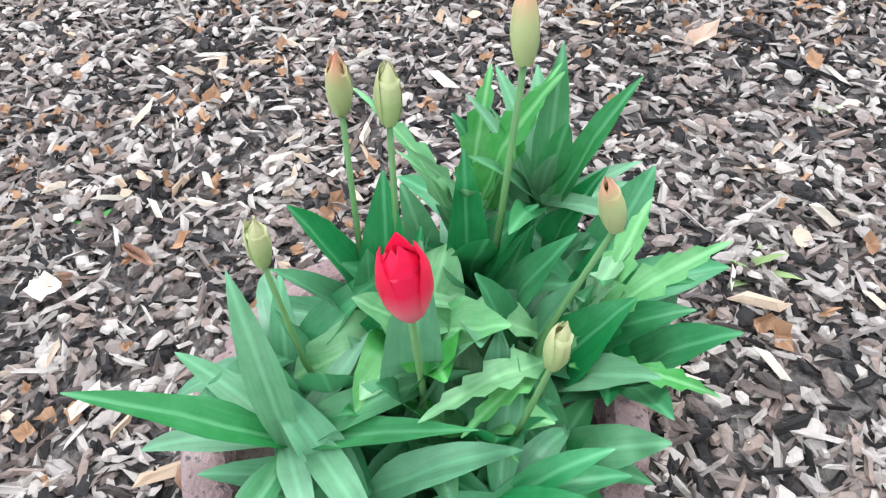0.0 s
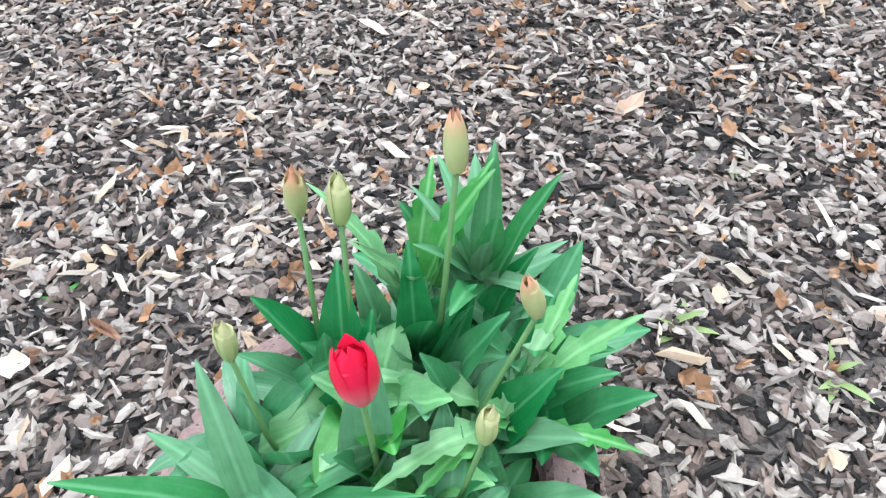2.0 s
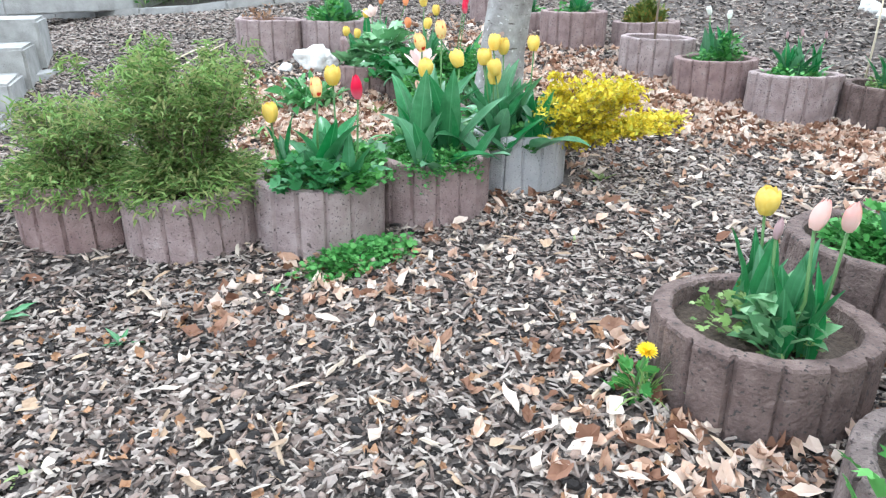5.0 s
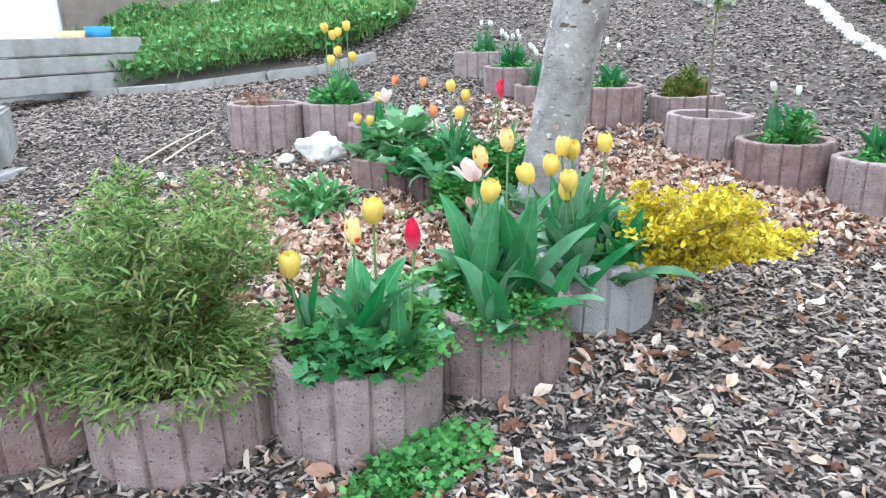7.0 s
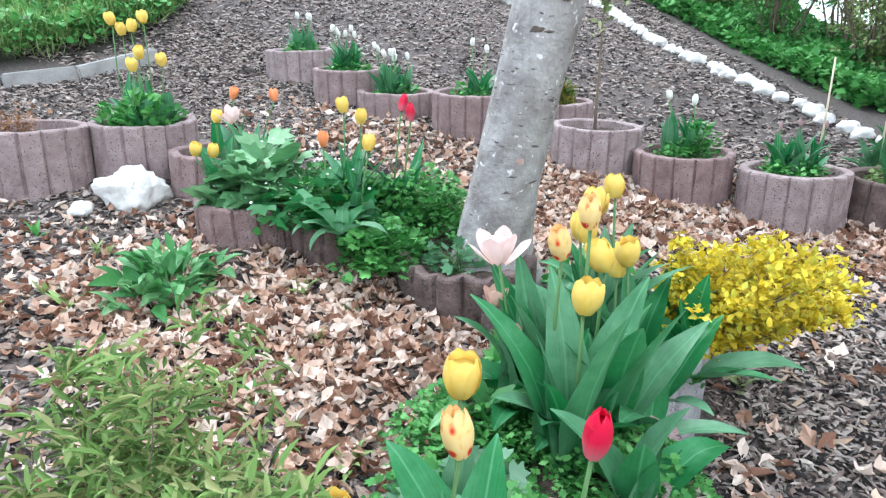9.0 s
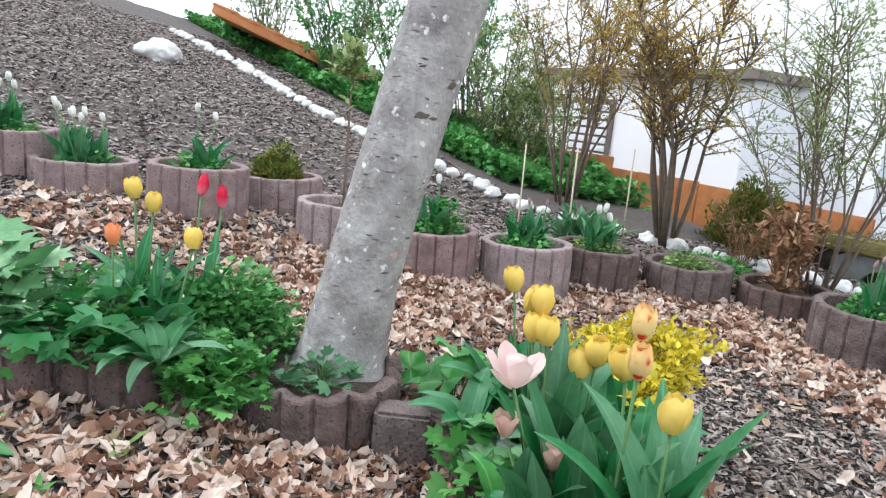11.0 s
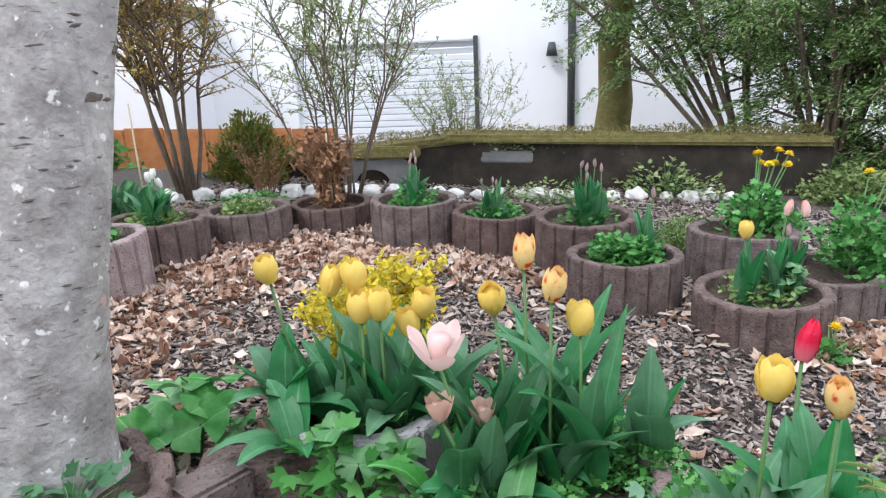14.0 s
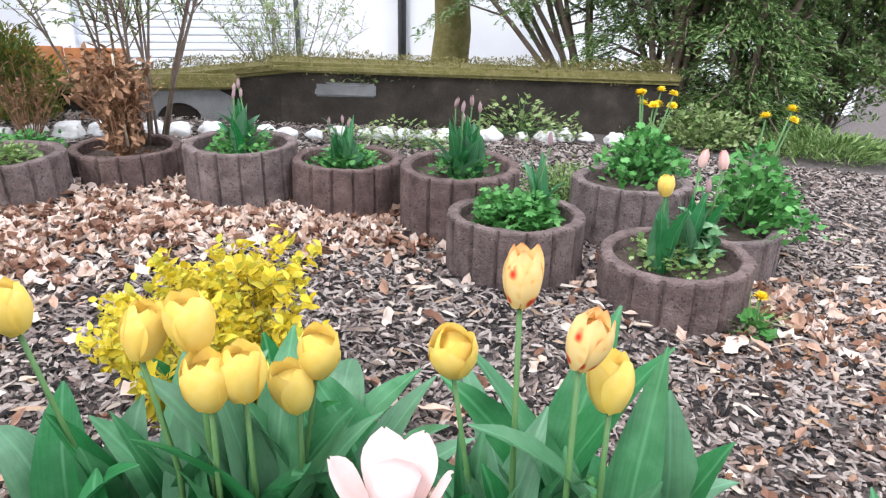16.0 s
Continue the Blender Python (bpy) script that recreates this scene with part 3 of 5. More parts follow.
def tulip(x, y, z, colour, foot, size=1.0, leaves=3, tilt=8, turn=None, petals=6, blades=None):
    """One tulip: stem from the foot (x, y, z) to the flower, its cup of petals and its leaves."""
    t = thing("tulip", WORDS[colour], "tulip", pose(*foot), "tulips in planters")
    a, b = Vector((0, 0, 0)), Vector((x, y, z)) - Vector(foot)
    mid = (a + b) * 0.5 + Vector((rng.normal(0, 0.012), rng.normal(0, 0.012), 0))
    part("stem", mesh("stem", *tubes([[a, mid, b]], [(0.0055 * size, 0.0042 * size)], 6), M.stem), t)
    turn = rng.uniform(0, 360) if turn is None else turn
    head = part("flower", CORE[colour], t, at=pose(*b, rng.normal(0, tilt), rng.normal(0, tilt), turn) @ Matrix.Scale(size, 4))
    for i in range(6):
        part("petal", PETALS[colour][i % 2], head, at=pose(0, 0, 0, 0, 0, i * 60 + rng.normal(0, 5)) @ pose(0, 0, 0, rng.normal(-16, 12) if colour == "pink" else rng.normal(-1.5, 2.5)))
    base = rng.uniform(0, 360)
    for i in range(leaves):
        s = rng.uniform(0.75, 1.1) * size
        part("leaf", TULIP_LEAVES[int(rng.choice(blades) if blades else rng.integers(0, 6))], t, at=pose(rng.normal(0, 0.012), rng.normal(0, 0.012), -0.01, 0, 0, base + i * 360 / max(1, leaves) + rng.normal(0, 25)) @ Matrix.Scale(s, 4))
    return t


def bed_tulip(ring, x, y, z, colour, **kw):
    """A tulip whose foot stands in a planter ring."""
    cx, cy, rim, _ = RINGS[ring]
    d = Vector((x - cx, y - cy))
    f = d * min(0.75, 0.2 / max(d.length, 0.01))
    return tulip(x, y, z, colour, (cx + f.x, cy + f.y, rim - 0.065), **kw)


def leafy(name, label, category, centre, radii, n, tmpl, faces, size, material, upright=0.5, stems=0, stem_mat=None, group="", droop=0.0, low=0.0, aspect=0.6):
    """A leafy plant: n small leaves in a loose dome over its foot, on thin stems."""
    cx, cy, cz = centre
    th = thing(name, label, category, pose(cx, cy, cz), group)
    u = rng.normal(size=(n, 3))
    u /= np.linalg.norm(u, axis=1)[:, None]
    u[:, 2] = np.abs(u[:, 2])
    r = rng.uniform(0.25, 1, n) ** 0.6
    lump = 0.78 + 0.35 * np.array([noise.noise(Vector(q * 2.2) + Vector((cx * 7, cy * 5, 0))) for q in u])
    pos = u * (r * lump)[:, None] * np.array(radii)
    pos[:, 2] = pos[:, 2] * (1 - low) + 0.01 - droop * relu(np.hypot(pos[:, 0], pos[:, 1]) - 0.6 * radii[0])
    yaw = np.arctan2(-pos[:, 0], pos[:, 1]) + rng.normal(0, 0.8, n)
    L = size * rng.uniform(0.6, 1.25, n)
    me = scatter("foliage", tmpl, faces, pos, yaw, rng.normal(upright, 0.45, n), rng.normal(0, 0.4, n), np.stack([L * aspect, L, L], 1), material)
    part("foliage", me, th)
    if stems:
        pick = rng.choice(n, min(stems, n), replace=False)
        lines = [[(rng.normal(0, 0.02), rng.normal(0, 0.02), -0.02), tuple(pos[i] * [0.4, 0.4, 0.65]), tuple(pos[i])] for i in pick]
        part("stalkwork", mesh("stalkwork", *tubes(lines, [(0.003, 0.0015)] * len(lines), 4), stem_mat or M.stem), th)
    return th


def rosette(name, label, category, at, n, L, w, material, lift=(15, 55), bend=(10, 60), group="", wave=0.1, teeth=0):
    """A tuft of long leaves springing from one foot."""
    th = thing(name, label, category, pose(*at), group)
    for i in range(n):
        s = rng.uniform(0.7, 1.15)
        part("leaf", leaf_mesh(material, L * s, w * s, rng.uniform(*bend), rng.uniform(*lift), 0.25, rng.normal(0, 0.25), wave, 30 if teeth else 9, 1.0, teeth), th, at=pose(rng.normal(0, 0.008), rng.normal(0, 0.008), 0, 0, 0, i * 360 / n + rng.normal(0, 22)))
    return th


def shrub(name, label, category, at, height, spread, stems, subs, leaves, leaf_size, leaf_mat, twig_mat=None, thick=0.012, lean=(0, 0), tmpl=(LANCE, LANCE_F), low=0.25, upright=0.5, group="", aspect=0.45, fork=0.35):
    """A woody bush: stems that fork into twigs, with leaves set along them."""
    th = thing(name, label, category, pose(*at), group)
    lines, radii, spots = [], [], []
    for s in range(stems):
        a = rng.uniform(0, 2 * math.pi)
        out = rng.uniform(0.2, 1) * spread
        top = Vector((math.cos(a) * out + lean[0], math.sin(a) * out + lean[1], height * rng.uniform(0.65, 1.05)))
        foot = Vector((math.cos(a) * 0.07 * spread, math.sin(a) * 0.07 * spread, -0.03))
        pts = [foot.lerp(top, k / 5) + Vector((rng.normal(0, 0.03), rng.normal(0, 0.03), 0)) * spread * min(k, 1) + Vector((0, 0, 0.1 * height * math.sin(math.pi * k / 5))) for k in range(6)]
        lines.append(pts)
        radii.append((thick, thick * 0.25))
        for q in range(subs):
            t = rng.uniform(low, 0.98)
            i = min(4, int(t * 5))
            o = pts[i].lerp(pts[i + 1], t * 5 - i)
            d = Vector((rng.normal(), rng.normal(), abs(rng.normal()) * 0.9 + 0.25)).normalized() * rng.uniform(0.4, 1) * fork * height * (1.1 - 0.5 * t)
            e = o + d
            m2 = o.lerp(e, 0.5) + Vector((rng.normal(0, 0.02), rng.normal(0, 0.02), 0.03 * height * rng.uniform(0, 1)))
            lines.append([o, m2, e])
            radii.append((thick * 0.36, thick * 0.1))
            spots.append((o, m2, e))
        spots.append((pts[2], pts[4], pts[5]))
    part("branchwork", mesh("branchwork", *tubes(lines, radii, 5), twig_mat or M.twig), th)
    if leaves:
        idx = rng.integers(0, len(spots), leaves)
        t = rng.uniform(0.1, 1.05, leaves)
        S = np.array([[tuple(q) for q in s] for s in spots])[idx]
        pos = np.where((t < 0.5)[:, None], S[:, 0] + (S[:, 1] - S[:, 0]) * (2 * t)[:, None], S[:, 1] + (S[:, 2] - S[:, 1]) * (2 * t - 1)[:, None])
        pos = pos + rng.normal(0, leaf_size * 0.35, pos.shape)
        L = leaf_size * rng.uniform(0.55, 1.25, leaves)
        part("foliage", scatter("foliage", tmpl[0], tmpl[1], pos, rng.uniform(0, 6.28, leaves), rng.normal(upright, 0.5, leaves), rng.normal(0, 0.5, leaves), np.stack([L * aspect, L, L], 1), leaf_mat), th)
    return th


# the planter at the start: one red tulip, buds, broad leaves and weeds
for x, y, z, c, s in ((-0.017, 0.36, 0.497, "red", 0.88), (-0.147, 0.411, 0.505, "bud", 0.72), (-0.088, 0.588, 0.534, "budred", 0.85), (-0.040, 0.583, 0.522, "bud", 0.85), (0.096, 0.592, 0.583, "budred", 0.88), (0.169, 0.439, 0.507, "budred", 0.75), (0.098, 0.314, 0.48, "bud", 0.68)):
    tulip(x, y, z, c, (x * 0.72 - 0.01, 0.14 + y * 0.66, 0.19), s, 3, 5, blades=(0, 1, 4, 0))
for x, y, sc, z in ((-0.13, 0.36, 0.8, 0.24), (0.06, 0.50, 1.0, 0.30), (0.12, 0.44, 0.9, 0.28), (-0.06, 0.52, 1.0, 0.26), (0.0, 0.34, 0.7, 0.24), (0.12, 0.34, 0.75, 0.26), (-0.12, 0.34, 0.7, 0.24), (-0.06, 0.36, 0.8, 0.2), (0.06, 0.36, 0.8, 0.2), (0.05, 0.56, 0.95, 0.30), (-0.04, 0.40, 0.9, 0.30), (0.10, 0.38, 0.9, 0.22), (0.0, 0.46, 1.1, 0.24), (-0.1, 0.46, 1.0, 0.22), (0.16, 0.50, 1.0, 0.24), (0.15, 0.60, 1.05, 0.28), (0.20, 0.56, 1.0, 0.28), (0.10, 0.66, 1.05, 0.30), (0.0, 0.60, 0.9, 0.26), (0.22, 0.46, 1.0, 0.24)):
    rosette("leafy_weed", "broad-leaved grey-green weed among the tulips", "weed", (x, y, z - 0.06), 7, 0.19 * sc, 0.062 if sc < 0.95 else 0.074, M.blueleaf if sc < 0.95 else M.tulipleaf, (22, 80), (15, 70), "weeds in the tulip planter")
rosette("dandelion_plant", "toothed pale green dandelion leaves hanging over the planter rim", "weed", (0.15, 0.44, 0.29), 8, 0.22, 0.056, M.brightleaf, (10, 50), (30, 70), wave=0.15, teeth=7)
rosette("dandelion_plant", "upright toothed green dandelion leaves behind the buds", "weed", (0.05, 0.62, 0.30), 7, 0.24, 0.06, M.brightleaf, (50, 80), (10, 50), wave=0.15, teeth=7)
rosette("mullein_plant", "soft grey-green lance leaves spreading over the planter rim", "weed", (-0.15, 0.34, 0.30), 13, 0.20, 0.046, M.blueleaf, (8, 60), (10, 60))
for x, y in ((-0.17, 0.45), (-0.07, 0.29), (0.06, 0.28)):
    rosette("mullein_plant", "soft grey-green lance leaves hanging over the rim", "weed", (x, y, 0.27), 9, 0.17, 0.048, M.tulipleaf, (5, 55), (20, 80))
rosette("mullein_plant", "soft grey-green lance leaves at the back of the planter", "weed", (0.14, 0.64, 0.34), 12, 0.19, 0.046, M.blueleaf, (30, 80), (10, 50))
rosette("leafy_weed", "bright green rosette with pale midribs in the planter", "weed", (-0.02, 0.45, 0.30), 9, 0.13, 0.085, M.brightleaf, (20, 70), (30, 90), "weeds in the tulip planter", wave=0.2)
rosette("leafy_weed", "small bright rosette with pale midribs in the planter", "weed", (0.03, 0.37, 0.27), 8, 0.10, 0.06, M.brightleaf, (20, 70), (30, 90), "weeds in the tulip planter", wave=0.2)

# front row of planters
for (x, y, z), h, spread, n, words in (((1.78, 3.34, 0.42), 0.56, 0.42, 13000, "dense olive-green shrub of fine narrow leaves in a planter"), ((1.44, 3.74, 0.42), 0.36, 0.34, 5000, "loose olive-green shrub of fine leaves spilling over a planter")):
    bush = shrub("fern_shrub", words, "shrub", (x, y, z), h, spread, 60, 9, n, 0.046, M.fern, thick=0.0032, low=0.04, aspect=0.2, upright=0.3)
    m = 3800
    rr, aa = rng.uniform(0.08, 0.36, m), rng.uniform(0, 6.28, m)
    pos = np.stack([rr * np.cos(aa), rr * np.sin(aa), 0.13 - 0.55 * rr ** 1.7 + rng.normal(0, 0.03, m)], 1)
    L = 0.046 * rng.uniform(0.6, 1.25, m)
    part("trailing_foliage", scatter("trailing_foliage", LANCE, LANCE_F, pos, aa - 1.57 + rng.normal(0, 0.7, m), rng.normal(0.0, 0.45, m), rng.normal(0, 0.4, m), np.stack([L * 0.24, L, L], 1), M.fern), bush)
for x, y, z, n, L in ((2.22, 2.92, 0.44, 9, 0.30), (2.36, 3.0, 0.44, 8, 0.28), (2.72, 2.86, 0.44, 14, 0.43), (2.86, 2.80, 0.44, 12, 0.41), (2.92, 2.98, 0.44, 13, 0.40), (2.98, 3.08, 0.42, 10, 0.30), (3.28, 2.90, 0.46, 12, 0.38), (3.44, 2.90, 0.46, 11, 0.36), (3.20, 2.78, 0.46, 9, 0.32), (3.50, 2.74, 0.47, 7, 0.26), (3.38, 2.64, 0.47, 7, 0.24), (2.62, 2.70, 0.45, 6, 0.26)):
    rosette("tulip_leaves", "dense sheaf of broad blue-green tulip leaves in the planter", "plant", (x, y, z), max(4, n * 5 // 9), L * 1.14, 0.118, M.tulipleaf, (62, 88), (8, 70), "sheaves of tulip leaves", wave=0.06)
leafy("ground_cover", "small green leaves covering the grey planter", "plant", (3.36, 2.82, 0.46), (0.27, 0.27, 0.12), 900, LOBED, LOBED_F, 0.03, M.cress, 0.5, 0, aspect=1.0)
leafy("ground_cover", "small green leaves covering the planter soil below the tulips", "plant", (2.30, 2.96, 0.45), (0.36, 0.36, 0.16), 2200, LOBED, LOBED_F, 0.03, M.cress, 0.5, 0, aspect=1.0)
leafy("aquilegia", "blue-green lobed columbine leaves at the planter rim", "plant", (2.12, 2.86, 0.47), (0.20, 0.18, 0.16), 150, LOBED, LOBED_F, 0.05, M.blueleaf, 0.3, 40, aspect=1.0)
leafy("aquilegia", "blue-green lobed columbine leaves among tulips", "plant", (2.45, 3.02, 0.47), (0.20, 0.18, 0.14), 120, LOBED, LOBED_F, 0.05, M.blueleaf, 0.3, 40, aspect=1.0)
leafy("ground_cover", "fine dark green creeper trailing over the planter", "plant", (2.72, 2.74, 0.46), (0.30, 0.26, 0.12), 1500, LOBED, LOBED_F, 0.018, M.cress, 0.5, 0, droop=0.9, aspect=1.0)
leafy("ground_cover", "fine dark green creeper filling the planter behind the tulips", "plant", (2.88, 3.10, 0.40), (0.34, 0.28, 0.16), 2000, LOBED, LOBED_F, 0.02, M.cress, 0.5, 0, droop=0.8, aspect=1.0)
leafy("ground_cover", "low green weeds at the foot of the planters", "plant", (2.18, 2.60, float(gh(2.18, 2.60))), (0.36, 0.17, 0.10), 1300, LOBED, LOBED_F, 0.024, M.cress, 0.4, 60, aspect=1.0)
leafy("ground_cover", "fine dark green creeper hanging thickly over the planter rim", "plant", (2.86, 3.12, 0.44), (0.38, 0.28, 0.10), 2600, LOBED, LOBED_F, 0.02, M.cress, 0.3, 0, droop=1.0, aspect=1.0)
for x, y, z, n, L in ((3.02, 3.14, 0.48, 5, 0.27), (2.84, 3.12, 0.47, 4, 0.22)):
    rosette("tulip_leaves", "long tulip leaves drooping to the ground over the rim", "plant", (x, y, z), n, L, 0.085, M.brightleaf, (35, 70), (80, 150), "sheaves of tulip leaves", wave=0.1)
leafy("lemon_balm", "big soft green lobed leaves behind the tulips", "plant", (3.28, 3.10, 0.42), (0.26, 0.2, 0.2), 80, LOBED, LOBED_F, 0.07, M.cress, 0.2, 30, aspect=1.05)
for x, y, z, c in ((2.29, 2.74, 0.845, "red"), (2.34, 2.99, 0.865, "yellow"), (2.22, 2.94, 0.83, "striped"), (2.08, 3.10, 0.72, "yellow")):
    bed_tulip("F2", x, y, z, c, leaves=4, blades=(0, 1, 2, 4))
for x, y, z, c in ((2.76, 2.86, 0.875, "yellow"), (2.81, 2.93, 0.98, "striped"), (2.895, 2.885, 1.035, "striped"), (2.99, 2.856, 0.90, "yellow"), (2.995, 3.145, 0.875, "pink"), (2.99, 3.15, 0.74, "faded"), (2.94, 3.04, 0.68, "faded")):
    bed_tulip("F3", x, y, z, c, leaves=5, blades=(0, 0, 1, 2, 3, 4))
for x, y, z, c in ((3.66, 2.95, 0.92, "yellow"), (3.43, 2.97, 0.92, "yellow"), (3.34, 2.96, 0.945, "yellow"), (3.31, 2.99, 0.87, "yellow"), (3.27, 2.965, 0.875, "yellow"), (3.22, 2.83, 0.84, "yellow"), (3.24, 2.86, 0.79, "yellow")):
    bed_tulip("F4", x, y, z, c, leaves=4, blades=(0, 1, 1, 3))
for x, y, z, n, L in ((3.62, 2.98, 0.49, 6, 0.33), (3.48, 3.10, 0.49, 6, 0.32)):
    rosette("tulip_leaves", "broad tulip leaves bending out over the planter rim", "plant", (x, y, z), n, L, 0.118, M.tulipleaf, (30, 75), (20, 95), "sheaves of tulip leaves", wave=0.08)
shrub("golden_spirea", "bright golden-yellow leaved shrub leaning out of a grey planter", "shrub", (3.44, 2.68, 0.46), 0.34, 0.28, 32, 9, 6200, 0.03, M.goldleaf, thick=0.003, low=0.1, lean=(0.22, -0.20), aspect=0.6)
shrub("golden_spirea", "low golden-yellow branches sweeping over the mulch", "shrub", (3.56, 2.60, 0.46), 0.17, 0.26, 26, 8, 4000, 0.03, M.goldleaf, thick=0.003, low=0.1, lean=(0.30, -0.26), aspect=0.6)

for x, y, z, n, L in ((3.30, 2.62, 0.46, 8, 0.30), (3.16, 2.68, 0.46, 7, 0.30), (2.66, 2.66, 0.45, 7, 0.30), (2.95, 2.70, 0.45, 8, 0.32), (2.26, 2.78, 0.45, 7, 0.28)):
    rosette("tulip_leaves", "broad tulip leaves leaning out over the rim", "plant", (x, y, z), max(3, n * 5 // 9), L, 0.112, M.tulipleaf, (25, 65), (20, 100), "sheaves of tulip leaves", wave=0.06)

# planters round the path
leafy("cress_clump", "dense fresh green parsley-like leaves filling the planter", "plant", (3.11, 0.96, 0.46), (0.24, 0.24, 0.16), 1000, LOBED, LOBED_F, 0.032, M.cress, 0.4, 60, aspect=1.0)
bed_tulip("A", 2.99, 0.88, 0.80, "purple", leaves=4, blades=(0, 4, 1))
for x, y, z, c in ((2.53, 1.15, 0.70, "yellow"), (2.30, 0.95, 0.77, "blush"), (2.38, 0.90, 0.76, "blush"), (2.36, 1.05, 0.70, "purple")):
    bed_tulip("B", x, y, z, c, leaves=5, size=0.95, petals=5, blades=(0, 0, 4, 4, 1))
leafy("lupin_clump", "leafy green shoots between the tulips in the planter", "plant", (2.38, 1.0, 0.39), (0.14, 0.12, 0.24), 90, LANCE, LANCE_F, 0.07, M.brightleaf, 0.5, 20)


def dandelions(x, y, z, n, h, spread, lean=(0, 0)):
    th = thing("dandelion_plant", "tall leafy plant with yellow dandelion-like flowers", "plant", pose(x, y, z), "yellow-flowering plants")
    V, F = [], []
    lines = []
    for i in range(n):
        a = rng.uniform(0, 6.28)
        top = Vector((math.cos(a) * spread * rng.uniform(0.2, 1), math.sin(a) * spread * rng.uniform(0.2, 1), h * rng.uniform(0.86, 1.05))) + Vector((*lean, 0))
        part("stem", mesh("stem", *tubes([[(0, 0, 0), top * 0.5 + Vector((0, 0, 0.02)), top]], [(0.005, 0.004)], 5), M.stem), th)
        part("flower_head", DANDY, th, "yellow many-petalled flower head", at=pose(*top, rng.normal(0, 14), rng.normal(0, 14), rng.uniform(0, 360)))
    m = 760 if n > 1 else 40
    u = rng.normal(size=(m, 2)) * spread * 0.95 + np.array(lean) * 0.45
    pos = np.stack([u[:, 0], u[:, 1], rng.uniform(0.0, 0.72, m) * h * np.exp(-np.hypot(*u.T) ** 2 / (2.2 * spread) ** 2)], 1)
    L = 0.042 * rng.uniform(0.5, 1.3, m)
    part("foliage", scatter("foliage", LOBED, LOBED_F, pos, np.arctan2(-u[:, 0], u[:, 1]) + rng.normal(0, 0.6, m), rng.normal(0.5, 0.5, m), rng.normal(0, 0.5, m), np.stack([L * 0.75, L * 1.2, L], 1), M.cress), th)
    return th


k_n = 46
DANDY = scatter("flower_head", LANCE, LANCE_F, np.zeros((k_n, 3)), np.linspace(0, 6.28 * 3, k_n), np.linspace(0.05, 1.2, k_n), np.zeros(k_n), np.tile([0.010, 0.034, 0.02], (k_n, 1)), M.petal["dandelion"])
dandelions(2.56, 0.16, 0.46, 8, 0.43, 0.11, (-0.06, -0.26))
dandelions(2.08, 0.46, 0.37, 3, 0.56, 0.10, (-0.14, -0.16))
dandelions(2.15, 1.27, float(gh(2.15, 1.27)), 1, 0.16, 0.03)
rosette("grass_tuft", "pale grass tuft at the foot of a planter", "grass", (2.16, 1.24, float(gh(2.16, 1.24))), 26, 0.16, 0.008, M.olive, (25, 80), (10, 70))


def ring_plants(key, flowers, colour, n_weed=0, size=0.7, h=0.3, leaves=6, weed=M.cress, tuft=0):
    """Tulips scattered in one planter, with some low weeds."""
    cx, cy, rim, _ = RINGS[key]
    for i in range(flowers):
        a, r = rng.uniform(0, 6.28), rng.uniform(0.02, 0.15)
        bed_tulip(key, cx + math.cos(a) * r, cy + math.sin(a) * r, rim + h * rng.uniform(0.75, 1.1), colour, size=size, leaves=leaves, petals=5, blades=(0, 1, 4, 5))
    if tuft:
        rosette("tulip_leaves", "sheaf of narrow green tulip leaves in the planter", "plant", (cx + rng.normal(0, 0.04), cy + rng.normal(0, 0.04), rim - 0.06), max(5, tuft * 2 // 3), 0.29, 0.062, M.tulipleaf, (52, 88), (10, 70), "sheaves of tulip leaves")
    if n_weed:
        leafy("low_weeds", "low green weeds covering the planter soil", "weed", (cx, cy, rim - 0.06), (0.24, 0.24, 0.14), n_weed * 3 // 2, LOBED, LOBED_F, 0.03, weed, 0.4, 0, aspect=0.9)


ring_plants("B", 0, "purple", 140, weed=M.olive)
ring_plants("F", 4, "purple", 200, 0.8, 0.27, tuft=8)
ring_plants("I", 3, "purple", 320, 0.7, 0.20, tuft=6)
ring_plants("J", 5, "purple", 120, 0.85, 0.28, tuft=10)
ring_plants("G", 0, "purple", 260, weed=M.olive)
ring_plants("E", 3, "white", 200, 0.9, 0.22, weed=M.olive, tuft=14)
ring_plants("D", 3, "purple", 220, 0.85, 0.24, tuft=10)
ring_plants("C", 2, "white", 200, 0.9, 0.30, tuft=10)
ring_plants("N4", 2, "white", 120, 0.8, 0.30, tuft=12)
ring_plants("N3", 8, "white", 260, 0.8, 0.28, tuft=16)
ring_plants("N2", 6, "white", 300, 0.8, 0.28, tuft=16)
ring_plants("N1", 3, "white", 220, 0.8, 0.26, tuft=14)
leafy("leafy_weed", "tall leafy green herb in the planter", "weed", (5.72, 2.78, 0.72), (0.12, 0.12, 0.28), 160, LOBED, LOBED_F, 0.045, M.cress, 0.4, 20)
leafy("dwarf_conifer", "small dense dark green conifer in the planter", "shrub", (6.36, 3.9, 0.84), (0.26, 0.24, 0.30), 2200, LANCE, LANCE_F, 0.05, M.yewleaf, 0.9, 0, aspect=0.35)
th = shrub("sapling", "thin young tree with a leafy top in a planter", "tree", (5.82, 3.45, 0.74), 1.30, 0.12, 1, 10, 320, 0.065, M.springleaf, thick=0.012, low=0.72, fork=0.2)

